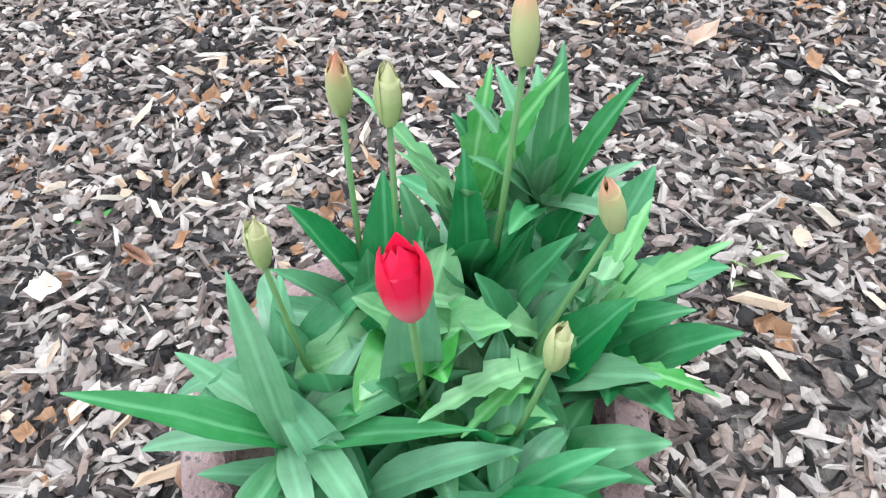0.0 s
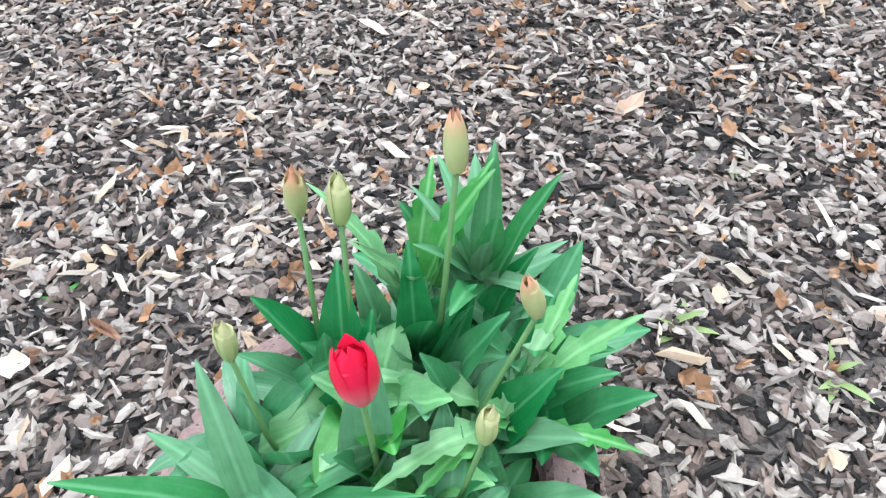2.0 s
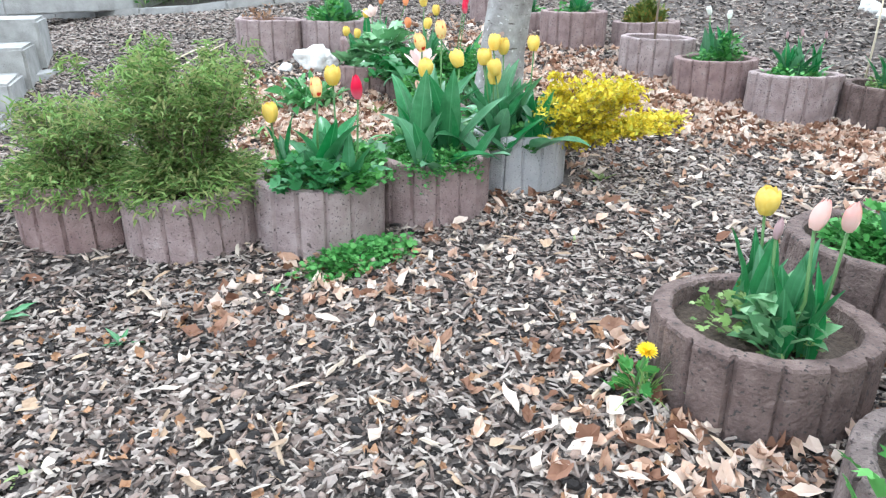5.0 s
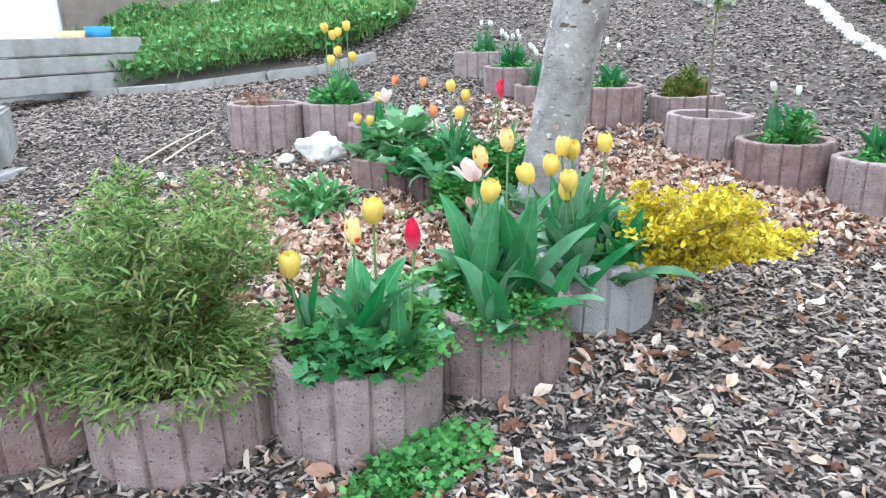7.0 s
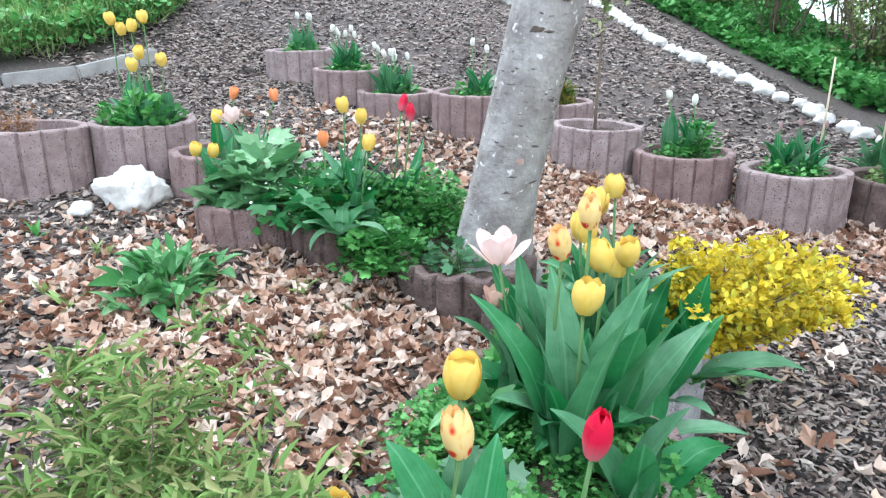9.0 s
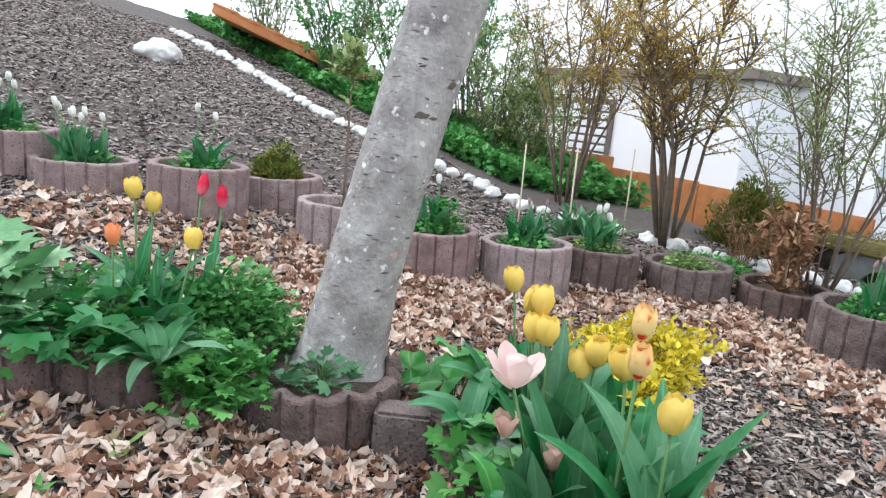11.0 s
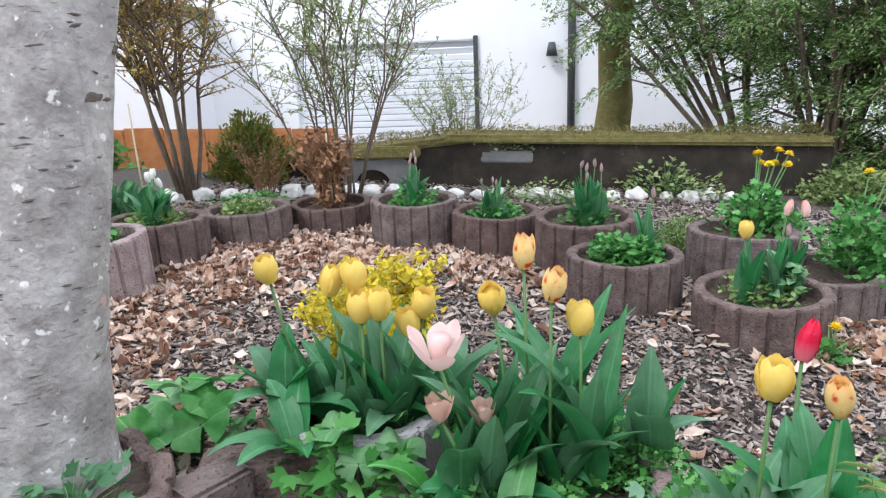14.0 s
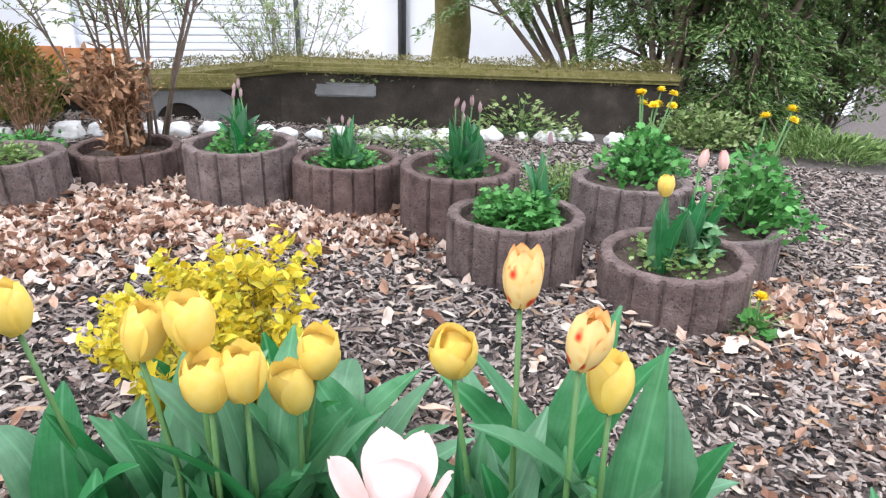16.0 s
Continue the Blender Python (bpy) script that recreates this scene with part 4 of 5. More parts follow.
# dead hydrangea stalks and bare shrubs behind the planters
shrub("dry_shrub", "brown dead flower stalks cut short in the planter", "shrub", (5.41, 0.48, 0.46), 0.56, 0.24, 60, 5, 1100, 0.06, M.drystalk, M.drystalk, thick=0.006, low=0.08)
shrub("bare_shrub", "upright shrub with grey twigs and tiny spring leaves", "shrub", (5.50, 0.15, float(gh(5.5, 0.15))), 2.3, 1.15, 15, 26, 7000, 0.034, M.springleaf, thick=0.010, low=0.3)
shrub("bare_shrub", "leggy shrub with amber young leaves and bare twigs", "shrub", (6.75, 0.62, float(gh(6.75, 0.62))), 2.3, 0.85, 9, 34, 7000, 0.038, M.amberleaf, thick=0.020, low=0.35)
shrub("bare_shrub", "tall bare shrub with a few yellow-green leaves", "shrub", (8.0, 1.1, float(gh(8, 1.1))), 2.6, 1.1, 14, 24, 7500, 0.04, M.amberleaf, thick=0.014, low=0.3)
shrub("bare_shrub", "fine twiggy shrub with pale green leaves by the wall", "shrub", (5.5, -1.9, 0.2), 1.25, 0.8, 24, 12, 3000, 0.03, M.springleaf, thick=0.006, low=0.3)
leafy("clipped_yew", "rounded olive and rust coloured conifer bush", "shrub", (6.95, -0.32, 0.36), (0.50, 0.50, 0.92), 7600, LANCE, LANCE_F, 0.06, M.yewleaf, 0.9, 60, M.twig, aspect=0.35)
shrub("dry_shrub", "reddish dry twigs between the shrubs", "shrub", (6.35, 0.15, float(gh(6.35, 0.15))), 0.5, 0.4, 34, 4, 200, 0.04, M.drystalk, M.drystalk, thick=0.004, low=0.2)
rosette("honesty_plant", "leafy plant with a magenta flower behind the planters", "plant", (6.55, 1.25, float(gh(6.55, 1.25))), 16, 0.34, 0.05, M.cress, (45, 85), (10, 60))
leafy("tulip_leaves", "clump of pale green upright leaves behind the planters", "plant", (6.3, 1.6, float(gh(6.3, 1.6))), (0.3, 0.3, 0.4), 220, LANCE, LANCE_F, 0.16, M.blueleaf, 0.9, 0, aspect=0.25)
leafy("low_weeds", "low green weeds between stones and planters", "weed", (6.2, 0.5, float(gh(6.2, 0.5))), (0.6, 0.4, 0.12), 700, LOBED, LOBED_F, 0.035, M.cress, 0.4, 0)
leafy("low_weeds", "pale bramble leaves in front of the dark wall", "weed", (3.4, -1.75, float(gh(3.4, -1.75))), (0.7, 0.3, 0.42), 380, LOBED, LOBED_F, 0.05, M.springleaf, 0.4, 60)
leafy("low_weeds", "low green weeds in front of the wall", "weed", (4.2, -1.0, float(gh(4.2, -1.0))), (0.9, 0.3, 0.22), 420, LOBED, LOBED_F, 0.04, M.springleaf, 0.4, 40)
leafy("low_weeds", "trailing pale green plant over the old wall", "weed", (4.9, -1.55, 0.66), (0.55, 0.3, 0.16), 420, LOBED, LOBED_F, 0.04, M.springleaf, 0.4, 40)

# second row by the tree
leafy("herb_clump", "dense green flowering herbs crowding the planters", "plant", (4.02, 4.30, 0.56), (0.40, 0.54, 0.30), 2200, LOBED, LOBED_F, 0.042, M.cress, 0.5, 80, aspect=0.9)
leafy("hollyhock", "broad crinkled green leaves in the planter", "plant", (3.95, 4.72, 0.62), (0.34, 0.34, 0.36), 150, LOBED, LOBED_F, 0.12, M.brightleaf, 0.3, 40, aspect=1.0)
leafy("hollyhock", "soft grey-green rounded leaves over the planter edge", "plant", (3.84, 4.32, 0.60), (0.32, 0.34, 0.30), 70, LOBED, LOBED_F, 0.095, M.blueleaf, 0.2, 30, aspect=1.0)
for x, y, z, n, L in ((3.92, 4.16, 0.62, 8, 0.36), (4.02, 4.26, 0.62, 8, 0.38), (4.16, 4.02, 0.60, 7, 0.36), (4.02, 5.0, 0.62, 8, 0.32), (4.3, 5.05, 0.66, 8, 0.34)):
    rosette("tulip_leaves", "upright tulip leaves rising out of the herbs", "plant", (x, y, z), n, L, 0.07, M.tulipleaf, (55, 88), (10, 70), "sheaves of tulip leaves")
leafy("forget_me_not", "sprinkle of tiny pale flowers above the herbs", "plant", (4.0, 4.5, 0.62), (0.44, 0.66, 0.38), 260, LOBED, LOBED_F, 0.012, M.petal["white"], 0.4, 60, aspect=1.0)
leafy("herb_clump", "feathery green herbs beside the tree", "plant", (4.15, 3.90, 0.5), (0.32, 0.30, 0.42), 2200, LOBED, LOBED_F, 0.03, M.cress, 0.5, 60, aspect=0.8)
leafy("herb_clump", "green leaves hanging over the broken planter", "plant", (3.74, 3.92, 0.50), (0.28, 0.22, 0.20), 700, LOBED, LOBED_F, 0.045, M.cress, 0.4, 40, droop=0.5, aspect=1.0)
leafy("aquilegia", "pale green columbine leaves at the foot of the trunk", "plant", (3.74, 3.58, 0.52), (0.17, 0.20, 0.12), 60, LOBED, LOBED_F, 0.05, M.blueleaf, 0.3, 30, aspect=1.0)
rosette("tulip_leaves", "broad leaves drooping over the planter edge", "plant", (3.68, 4.10, 0.60), 9, 0.30, 0.095, M.blueleaf, (30, 70), (100, 160))
for x, y, z, c, k in ((4.126, 3.973, 1.06, "red", "M2"), (4.20, 4.06, 1.09, "red", "M2"), (3.812, 4.021, 0.97, "yellow", "M2"), (3.98, 4.24, 1.10, "yellow", "M2"), (4.06, 4.20, 1.04, "yellow", "M2"), (3.86, 4.28, 0.96, "orange", "M2"), (3.84, 5.02, 0.86, "yellow", "M1"), (3.92, 4.98, 0.84, "yellow", "M1"), (4.06, 4.96, 1.0, "pink", "M1"), (4.4, 4.95, 1.07, "orange", "M0"), (4.3, 5.15, 1.08, "orange", "M0"), (4.1, 5.1, 0.98, "yellow", "M0")):
    bed_tulip(k, x, y, z, c, leaves=4, size=0.85)
for x, y, z in ((4.25, 5.75, 1.28), (4.32, 5.65, 1.24), (4.15, 5.70, 1.22), (4.40, 5.95, 1.42), (4.36, 6.05, 1.46), (4.5, 5.95, 1.47), (4.45, 6.08, 1.40)):
    bed_tulip("Y2", x, y, z, "yellow", leaves=4, size=0.9)
leafy("herb_clump", "leafy greens beneath the yellow tulips", "plant", (4.28, 5.82, 0.86), (0.3, 0.3, 0.25), 500, LOBED, LOBED_F, 0.06, M.cress, 0.5, 20)
shrub("dry_shrub", "dry brown stalks remaining in the planter", "shrub", (3.82, 6.27, 0.84), 0.16, 0.2, 20, 3, 120, 0.04, M.drystalk, M.drystalk, thick=0.003, low=0.2)

for x, y, z, n, L in ((3.95, 3.06, float(gh(3.95, 3.06)), 7, 0.19), (3.30, 3.06, 0.42, 5, 0.15), (3.74, 2.98, float(gh(3.74, 2.98)), 5, 0.14)):
    clump = thing("mallow", "round soft green mallow leaves beside the trunk", "plant", pose(x, y, z), "round-leaved weeds by the tree")
    for q in range(n):
        r, a = L * rng.uniform(0.35, 0.55), q * 2.4 + rng.normal(0, 0.3)
        out, up = L * rng.uniform(0.3, 1.0), L * rng.uniform(0.7, 1.3)
        rim = [(r * (1 + 0.10 * math.cos(5 * b)) * math.cos(b), r * (1 + 0.10 * math.cos(5 * b)) * math.sin(b), 0.14 * r * math.cos(5 * b)) for b in np.linspace(0.25, 6.03, 31)]
        V = [(0, 0, -0.12 * r)] + [tuple(0.55 * np.array(p)) for p in rim] + rim
        F = [(0, 1 + k, 2 + k) for k in range(30)] + [(1 + k, 32 + k, 33 + k, 2 + k) for k in range(30)]
        tip_at = Vector((out * math.cos(a), out * math.sin(a), up))
        part("leaf", mesh("leaf", V, F, M.brightleaf), clump, at=Matrix.Translation(tip_at) @ pose(0, 0, 0, rng.normal(0, 16), 18 + rng.normal(0, 10), math.degrees(a)))
        part("leaf_stalk", mesh("leaf_stalk", *tubes([[(0, 0, -0.05), tip_at * 0.5 + Vector((0, 0, 0.02)), tip_at]], [(0.004, 0.003)], 5), M.stem), clump)

# loose weeds on the mulch
leafy("leafy_weed", "green weed clump growing through dry leaves", "weed", (3.20, 4.62, float(gh(3.2, 4.62))), (0.26, 0.24, 0.22), 150, LANCE, LANCE_F, 0.12, M.brightleaf, 0.5, 30, aspect=0.42)
rosette("leafy_weed", "flat pale green thistle rosette on the mulch", "weed", (0.92, 3.1, float(gh(0.92, 3.1))), 10, 0.14, 0.035, M.blueleaf, (5, 30), (10, 40), wave=0.3)
for x, y, n, L, m in ((1.2, 2.64, 6, 0.08, M.blueleaf), (1.13, 0.88, 5, 0.09, M.brightleaf), (0.79, 1.11, 5, 0.05, M.springleaf), (0.74, 0.58, 5, 0.07, M.springleaf), (0.90, 0.60, 4, 0.07, M.brightleaf), (0.52, 0.72, 6, 0.07, M.springleaf), (-0.66, 0.93, 4, 0.05, M.cress), (3.7, 2.45, 8, 0.10, M.springleaf), (0.8, 2.2, 5, 0.06, M.springleaf), (2.9, 2.05, 5, 0.05, M.springleaf), (2.95, 4.9, 10, 0.12, M.olive), (2.6, 5.4, 10, 0.12, M.olive), (3.0, 3.95, 8, 0.1, M.olive), (2.75, 3.5, 9, 0.10, M.olive), (1.75, 2.6, 7, 0.06, M.brightleaf)):
    rosette("seedling", "small green seedling in the bark mulch", "weed", (x, y, float(gh(x, y))), n, L, L * 0.3, m, (10, 50), (10, 50), "weeds on the mulch")

for k in range(46):
    x, y = rng.uniform(2.2, 3.5), rng.uniform(3.7, 6.0)
    if math.hypot(x - 3.93, y - 4.7) > 0.4 and math.hypot(x - 3.86, y - 5.5) > 0.35:
        L = rng.uniform(0.05, 0.11)
        rosette("seedling", "small green seedling among dry leaves", "weed", (x, y, float(gh(x, y)) + 0.01), 5, L, L * 0.26, (M.springleaf, M.olive, M.cress)[k % 3], (20, 70), (10, 50), "weeds on the mulch")

# ---- the tree: grey trunk that leans and bends ----
tree = thing("tree", "smooth grey-barked leaning tree trunk with dark knots", "tree", pose(3.97, 3.50, 0.0))
TRUNK = [(0, 0.02, 0.30), (0, 0, 0.55), (-0.015, -0.045, 0.85), (-0.03, -0.11, 1.15), (-0.04, -0.19, 1.5), (-0.03, -0.29, 1.9), (0.0, -0.42, 2.4), (0.05, -0.52, 3.0), (0.08, -0.58, 3.7)]
TR = [0.25, 0.168, 0.142, 0.138, 0.137, 0.137, 0.128, 0.105, 0.06]
V, F = [], []
rows_n, sides_n = 90, 36
for i in range(rows_n + 1):
    u = i / rows_n * (len(TRUNK) - 1)
    k = min(int(u), len(TRUNK) - 2)
    s = u - k
    p, r = Vector(TRUNK[k]).lerp(Vector(TRUNK[k + 1]), s), TR[k] + (TR[k + 1] - TR[k]) * s
    for q in range(sides_n):
        a = 2 * math.pi * q / sides_n
        d = Vector((math.cos(a), math.sin(a), 0))
        root = 0.05 * max(0, 0.62 - p.z) / 0.3 * (0.5 + 0.5 * math.sin(a * 5 + 1))
        rr = r * (1 + 0.05 * noise.noise(d * 1.6 + Vector((0, 0, p.z * 3)))) + root + 0.003 * noise.noise(d * 6 + Vector((0, 0, p.z * 22)))
        V.append(p + d * rr)
for i in range(rows_n):
    for q in range(sides_n):
        F.append((i * sides_n + q, i * sides_n + (q + 1) % sides_n, (i + 1) * sides_n + (q + 1) % sides_n, (i + 1) * sides_n + q))
part("trunk", mesh("trunk", V, F, M.bark), tree)


def on_trunk(z, ang, push=0.0):
    i = next(j for j in range(len(TRUNK) - 1) if TRUNK[j + 1][2] >= z)
    s = (z - TRUNK[i][2]) / (TRUNK[i + 1][2] - TRUNK[i][2])
    p, r = Vector(TRUNK[i]).lerp(Vector(TRUNK[i + 1]), s), TR[i] + (TR[i + 1] - TR[i]) * s
    d = Vector((math.cos(ang), math.sin(ang), 0))
    return p + d * (r + push), d


def scar_mesh(w, h, material, seed):
    V, F = [(0, 0.006, 0)], []
    for k in range(14):
        a = 2 * math.pi * k / 14
        g = 0.75 + 0.45 * noise.noise((math.cos(a) * 1.5 + seed, math.sin(a) * 1.5, seed))
        V.append((math.cos(a) * w * g, -0.004, math.sin(a) * h * g))
        F.append((0, 1 + k, 1 + (k + 1) % 14))
    return mesh("bark_knot", V, F, material)


knots = [scar_mesh(0.036, 0.020, M.scar, 1), scar_mesh(0.024, 0.007, M.scar, 2), scar_mesh(0.015, 0.005, M.scar, 3), scar_mesh(0.009, 0.004, M.scar, 4)]
for z, a, k in ((1.47, 3.25, 0), (1.12, 3.5, 1), (1.05, 2.9, 1), (1.32, 2.5, 1), (1.58, 3.9, 0), (0.98, 3.2, 2), (1.22, 3.9, 1), (1.63, 2.9, 1), *[(rng.uniform(0.6, 2.3), rng.uniform(1.5, 5.5), int(rng.integers(1, 4))) for _ in range(46)]):
    p, d = on_trunk(z, a, -0.002)
    part("bark_knot", knots[k], tree, at=Matrix.Translation(p) @ pose(0, 0, 0, 0, rng.normal(0, 12), math.degrees(a) - 90))
p, d = on_trunk(0.98, 3.75, -0.001)
part("bark_patch", scar_mesh(0.035, 0.025, M.barkpink, 5), tree, "pinkish worn bark patch", at=Matrix.Translation(p) @ pose(0, 0, 0, 0, 0, math.degrees(3.75) - 90))
limbs, lr, tips = [], [], []
for i in range(7):
    z0 = 2.5 + 0.17 * i
    o, d = on_trunk(z0, i * 2.4, -0.05)
    e = o + Vector((math.cos(i * 2.4) * 1.0, math.sin(i * 2.4) * 1.0, 0.9))
    limbs.append([o, o.lerp(e, 0.5) + Vector((0, 0, 0.15)), e])
    lr.append((0.045, 0.012))
    for q in range(6):
        s = o.lerp(e, rng.uniform(0.4, 1))
        f = s + Vector((rng.normal(0, 0.3), rng.normal(0, 0.3), rng.uniform(0.1, 0.6)))
        limbs.append([s, s.lerp(f, 0.5), f])
        lr.append((0.012, 0.004))
        tips.append(f)
part("limb_fork", mesh("limb_fork", *tubes(limbs, lr, 7), M.bark), tree)
cp = np.array([tuple(t) for t in tips])[rng.integers(0, len(tips), 1200)] + rng.normal(0, 0.16, (1200, 3))
part("crown", scatter("crown", LANCE, LANCE_F, cp, rng.uniform(0, 6.28, 1200), rng.normal(0, 0.6, 1200), rng.normal(0, 0.5, 1200), np.tile([0.03, 0.06, 0.05], (1200, 1)), M.springleaf), tree)

# blocks that close the bed by the tree
for x, y, s, rz, h in ((3.61, 3.30, 0.20, 78, 0.34), (3.54, 3.13, 0.40, 36, 0.36)):
    b = thing("edging_block", "worn brown concrete edging block beside the tree", "block", pose(x, y, float(gh(x, y)) - 0.16, 0, 0, rz), "edging blocks")
    part("block_body", block("block", s, 0.12, h, M.darkconcrete, 0.012, 0.006, x), b)

# ---- stones ----
def stone_mesh(r, seed, flat=0.7):
    bm = bmesh.new()
    bmesh.ops.create_icosphere(bm, subdivisions=4 if r > 0.15 else 3, radius=r)
    for v in bm.verts:
        n = v.co.normalized()
        v.co *= 1 + 0.35 * noise.noise(n * 1.3 + Vector((seed, 0, 0))) + 0.16 * noise.noise(n * 3.5 + Vector((0, seed, 0))) + 0.07 * noise.noise(n * 9) - 0.10 * max(0, noise.noise(n * 6 + Vector((seed, seed, 0))) - 0.1) - 0.12 * (max(abs(n.x), abs(n.y), abs(n.z)) - 0.8)
        v.co.z *= flat
    return bm_mesh("stone", bm, M.stone, True)


tagged(new("rock", stone_mesh(0.17, 3, 0.75)), "white pitted limestone boulder on the leaf litter", "rock").matrix_basis = pose(3.86, 5.50, float(gh(3.86, 5.5)) + 0.06)
tagged(new("rock", stone_mesh(0.055, 8)), "small white stone beside the boulder", "rock").matrix_basis = pose(3.62, 5.62, float(gh(3.62, 5.62)) + 0.03)
edge_stones = [stone_mesh(0.085, s) for s in (11, 12, 13, 14, 15)]
LINE = [(13.6, 6.1), (12.3, 5.05), (9.9, 3.66), (8.2, 2.2), (7.25, 1.3), (6.5, 0.3), (5.9, -0.35), (4.95, -0.84), (3.85, -1.42), (3.1, -1.8), (2.6, -2.0)]
for (x0, y0), (x1, y1) in zip(LINE, LINE[1:]):
    n = int(math.hypot(x1 - x0, y1 - y0) / 0.17)
    for i in range(n):
        x, y = x0 + (x1 - x0) * (i + 0.5) / n + rng.normal(0, 0.03), y0 + (y1 - y0) * (i + 0.5) / n + rng.normal(0, 0.03)
        s = tagged(new("border_stone", edge_stones[int(rng.integers(0, 5))]), "whitewashed round border stone along the bank", "stone", "white border stones")
        s.matrix_basis = pose(x, y, float(gh(x, y)) + 0.03, 0, 0, rng.uniform(0, 360)) @ Matrix.Scale(rng.uniform(0.7, 1.25), 4)
tagged(new("rock", stone_mesh(0.26, 21)), "big pale boulder on the bank", "rock").matrix_basis = pose(10.6, 5.6, float(gh(10.6, 5.6)) + 0.05)

# ---- low mossy wall and the house behind ----
def along(p, q):
    d = Vector((q[0] - p[0], q[1] - p[1]))
    return d.length, math.degrees(math.atan2(d.y, d.x))


wall = thing("low_wall", "low old concrete wall, near-black below a mossy coping", "wall", kind="structure")
for p, q, z0, z1, wall_tilt in (((5.35, -1.28), (2.2, -2.62), -0.4, 0.72, 2.2), ((6.75, -0.71), (5.15, -1.375), -0.4, 0.70, -5.0)):
    L, rz = along(p, q)
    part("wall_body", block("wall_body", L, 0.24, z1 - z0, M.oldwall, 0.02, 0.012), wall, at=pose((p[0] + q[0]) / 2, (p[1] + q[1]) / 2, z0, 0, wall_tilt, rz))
    part("coping", block("coping", L + 0.06, 0.34, 0.075, M.moss, 0.025, 0.03), wall, "mossy yellow-green coping", at=pose((p[0] + q[0]) / 2, (p[1] + q[1]) / 2, z1 - 0.005, 0, wall_tilt, rz))
n = 8200
t = rng.uniform(0, 1, n)
side = rng.normal(0, 0.13, n)
wx, wy = 6.6 - 4.4 * t - 0.39 * side, -0.76 - 1.86 * t + 0.92 * side
wz = 0.86 - 0.13 * relu(t - 0.3) - 0.42 * relu(0.3 - t) - np.abs(side) * 0.3 + rng.uniform(-0.02, 0.05, n) + 0.05 * relu(noise2(wx, wy, 3.0, 2))
L = rng.uniform(0.012, 0.034, n)
tagged(new("moss_cushion", scatter("moss_cushion", LANCE, LANCE_F, np.stack([wx, wy, wz], 1), rng.uniform(0, 6.28, n), rng.normal(0.6, 0.5, n), rng.normal(0, 0.5, n), np.stack([L * 0.4, L, L], 1), M.moss)), "yellow-green moss and grass along the old wall top", "moss", kind="stuff")
L, rz = along((5.35, -1.28), (2.2, -2.62))
beam_at = pose(4.80, -1.43, 0.57, 0, 2.2, rz)
part("beam", block("beam", 0.48, 0.12, 0.11, M.lintel, 0.015, 0.008), wall, "pale grey concrete beam let into the wall", at=beam_at)
# solid black block: the shade below the beam, put in as colour
part("beam_recess", block("beam_recess", 0.44, 0.05, 0.16, M.black, 0.01), wall, "near-black block painting the shade below the beam", at=beam_at @ pose(0, -0.005, -0.17))
culvert = thing("culvert", "grey concrete culvert with a dark round opening", "culvert", pose(5.95, -0.86, 0.27, 0, 0, 203))
bm = bmesh.new()
seg = 20
ring_o, ring_i, ring_b = [], [], []
for k in range(seg):
    a = 2 * math.pi * k / seg
    c, s = math.cos(a), math.sin(a)
    m = max(abs(c), abs(s))
    ring_o.append(bm.verts.new((c / m * 0.42, 0, 0.13 + s / m * 0.24)))
    ring_i.append(bm.verts.new((c * 0.17, 0, 0.13 + s * 0.14)))
    ring_b.append(bm.verts.new((c * 0.17, 0.6, 0.13 + s * 0.14)))
for k in range(seg):
    j = (k + 1) % seg
    bm.faces.new((ring_o[k], ring_o[j], ring_i[j], ring_i[k]))
    bm.faces.new((ring_i[k], ring_i[j], ring_b[j], ring_b[k]))
bm.faces.new(ring_b)
bmesh.ops.recalc_face_normals(bm, faces=bm.faces)
part("headwall", bm_mesh("headwall", bm, M.lintel), culvert)
part("lintel", block("lintel", 0.95, 0.3, 0.12, M.moss, 0.02, 0.01), culvert, "mossy lintel", at=pose(0, 0.1, 0.37))
# black cylinder filling the pipe, its shade painted in
part("pipe_hollow", mesh("pipe_hollow", *tubes([[(0, 0.12, 0.13), (0, 0.58, 0.13)]], [(0.15, 0.15)], 16), M.black), culvert, "near-black fill painting the shade inside the pipe")

# white house with a roller shutter
HC = Matrix.Translation((6.95, -5.35, 0)) @ pose(0, 0, 0, 0, 0, 22)
# local frame: x to the left seen from the garden, y towards the garden
house = thing("garage_house", "white rendered house with a pale roller shutter", "house", HC)
base_z, top_z = -0.5, 5.2
for name, x0, x1, z0, z1 in (("wall_panel", 0.08, 2.98, 1.80, top_z), ("wall_panel", 2.98, 12, base_z, top_z), ("wall_panel", -9, 0.08, base_z, top_z)):
    part(name, block("wall", x1 - x0, 0.3, z1 - z0, M.plaster, 0.004), house, at=pose((x0 + x1) / 2, -0.15, z0))
part("shutter_frame", block("shutter_frame", 0.07, 0.1, 2.36, M.darkmetal, 0.005), house, "dark metal guide rail", at=pose(0.04, 0.0, base_z))
part("shutter_frame", block("shutter_frame", 2.98, 0.06, 0.04, M.shutter, 0.005), house, "pale shutter head rail", at=pose(1.5, 0.0, 1.80))
slat = block("slat", 2.92, 0.03, 0.092, M.shutter, 0.012)
for i in range(23):
    part("slat", slat, house, at=pose(1.53, -0.10, base_z + i * 0.1))
part("roof", block("roof", 22, 5, 0.25, M.roof, 0.02), house, at=pose(1.5, -2.2, top_z) @ pose(0, 0, 0, 18))
part("drainpipe", mesh("drainpipe", *tubes([[(-1.42, 0.06, base_z), (-1.42, 0.06, 2), (-1.42, 0.06, top_z)]], [(0.06, 0.06)], 12), M.darkmetal), house, "dark metal downpipe")
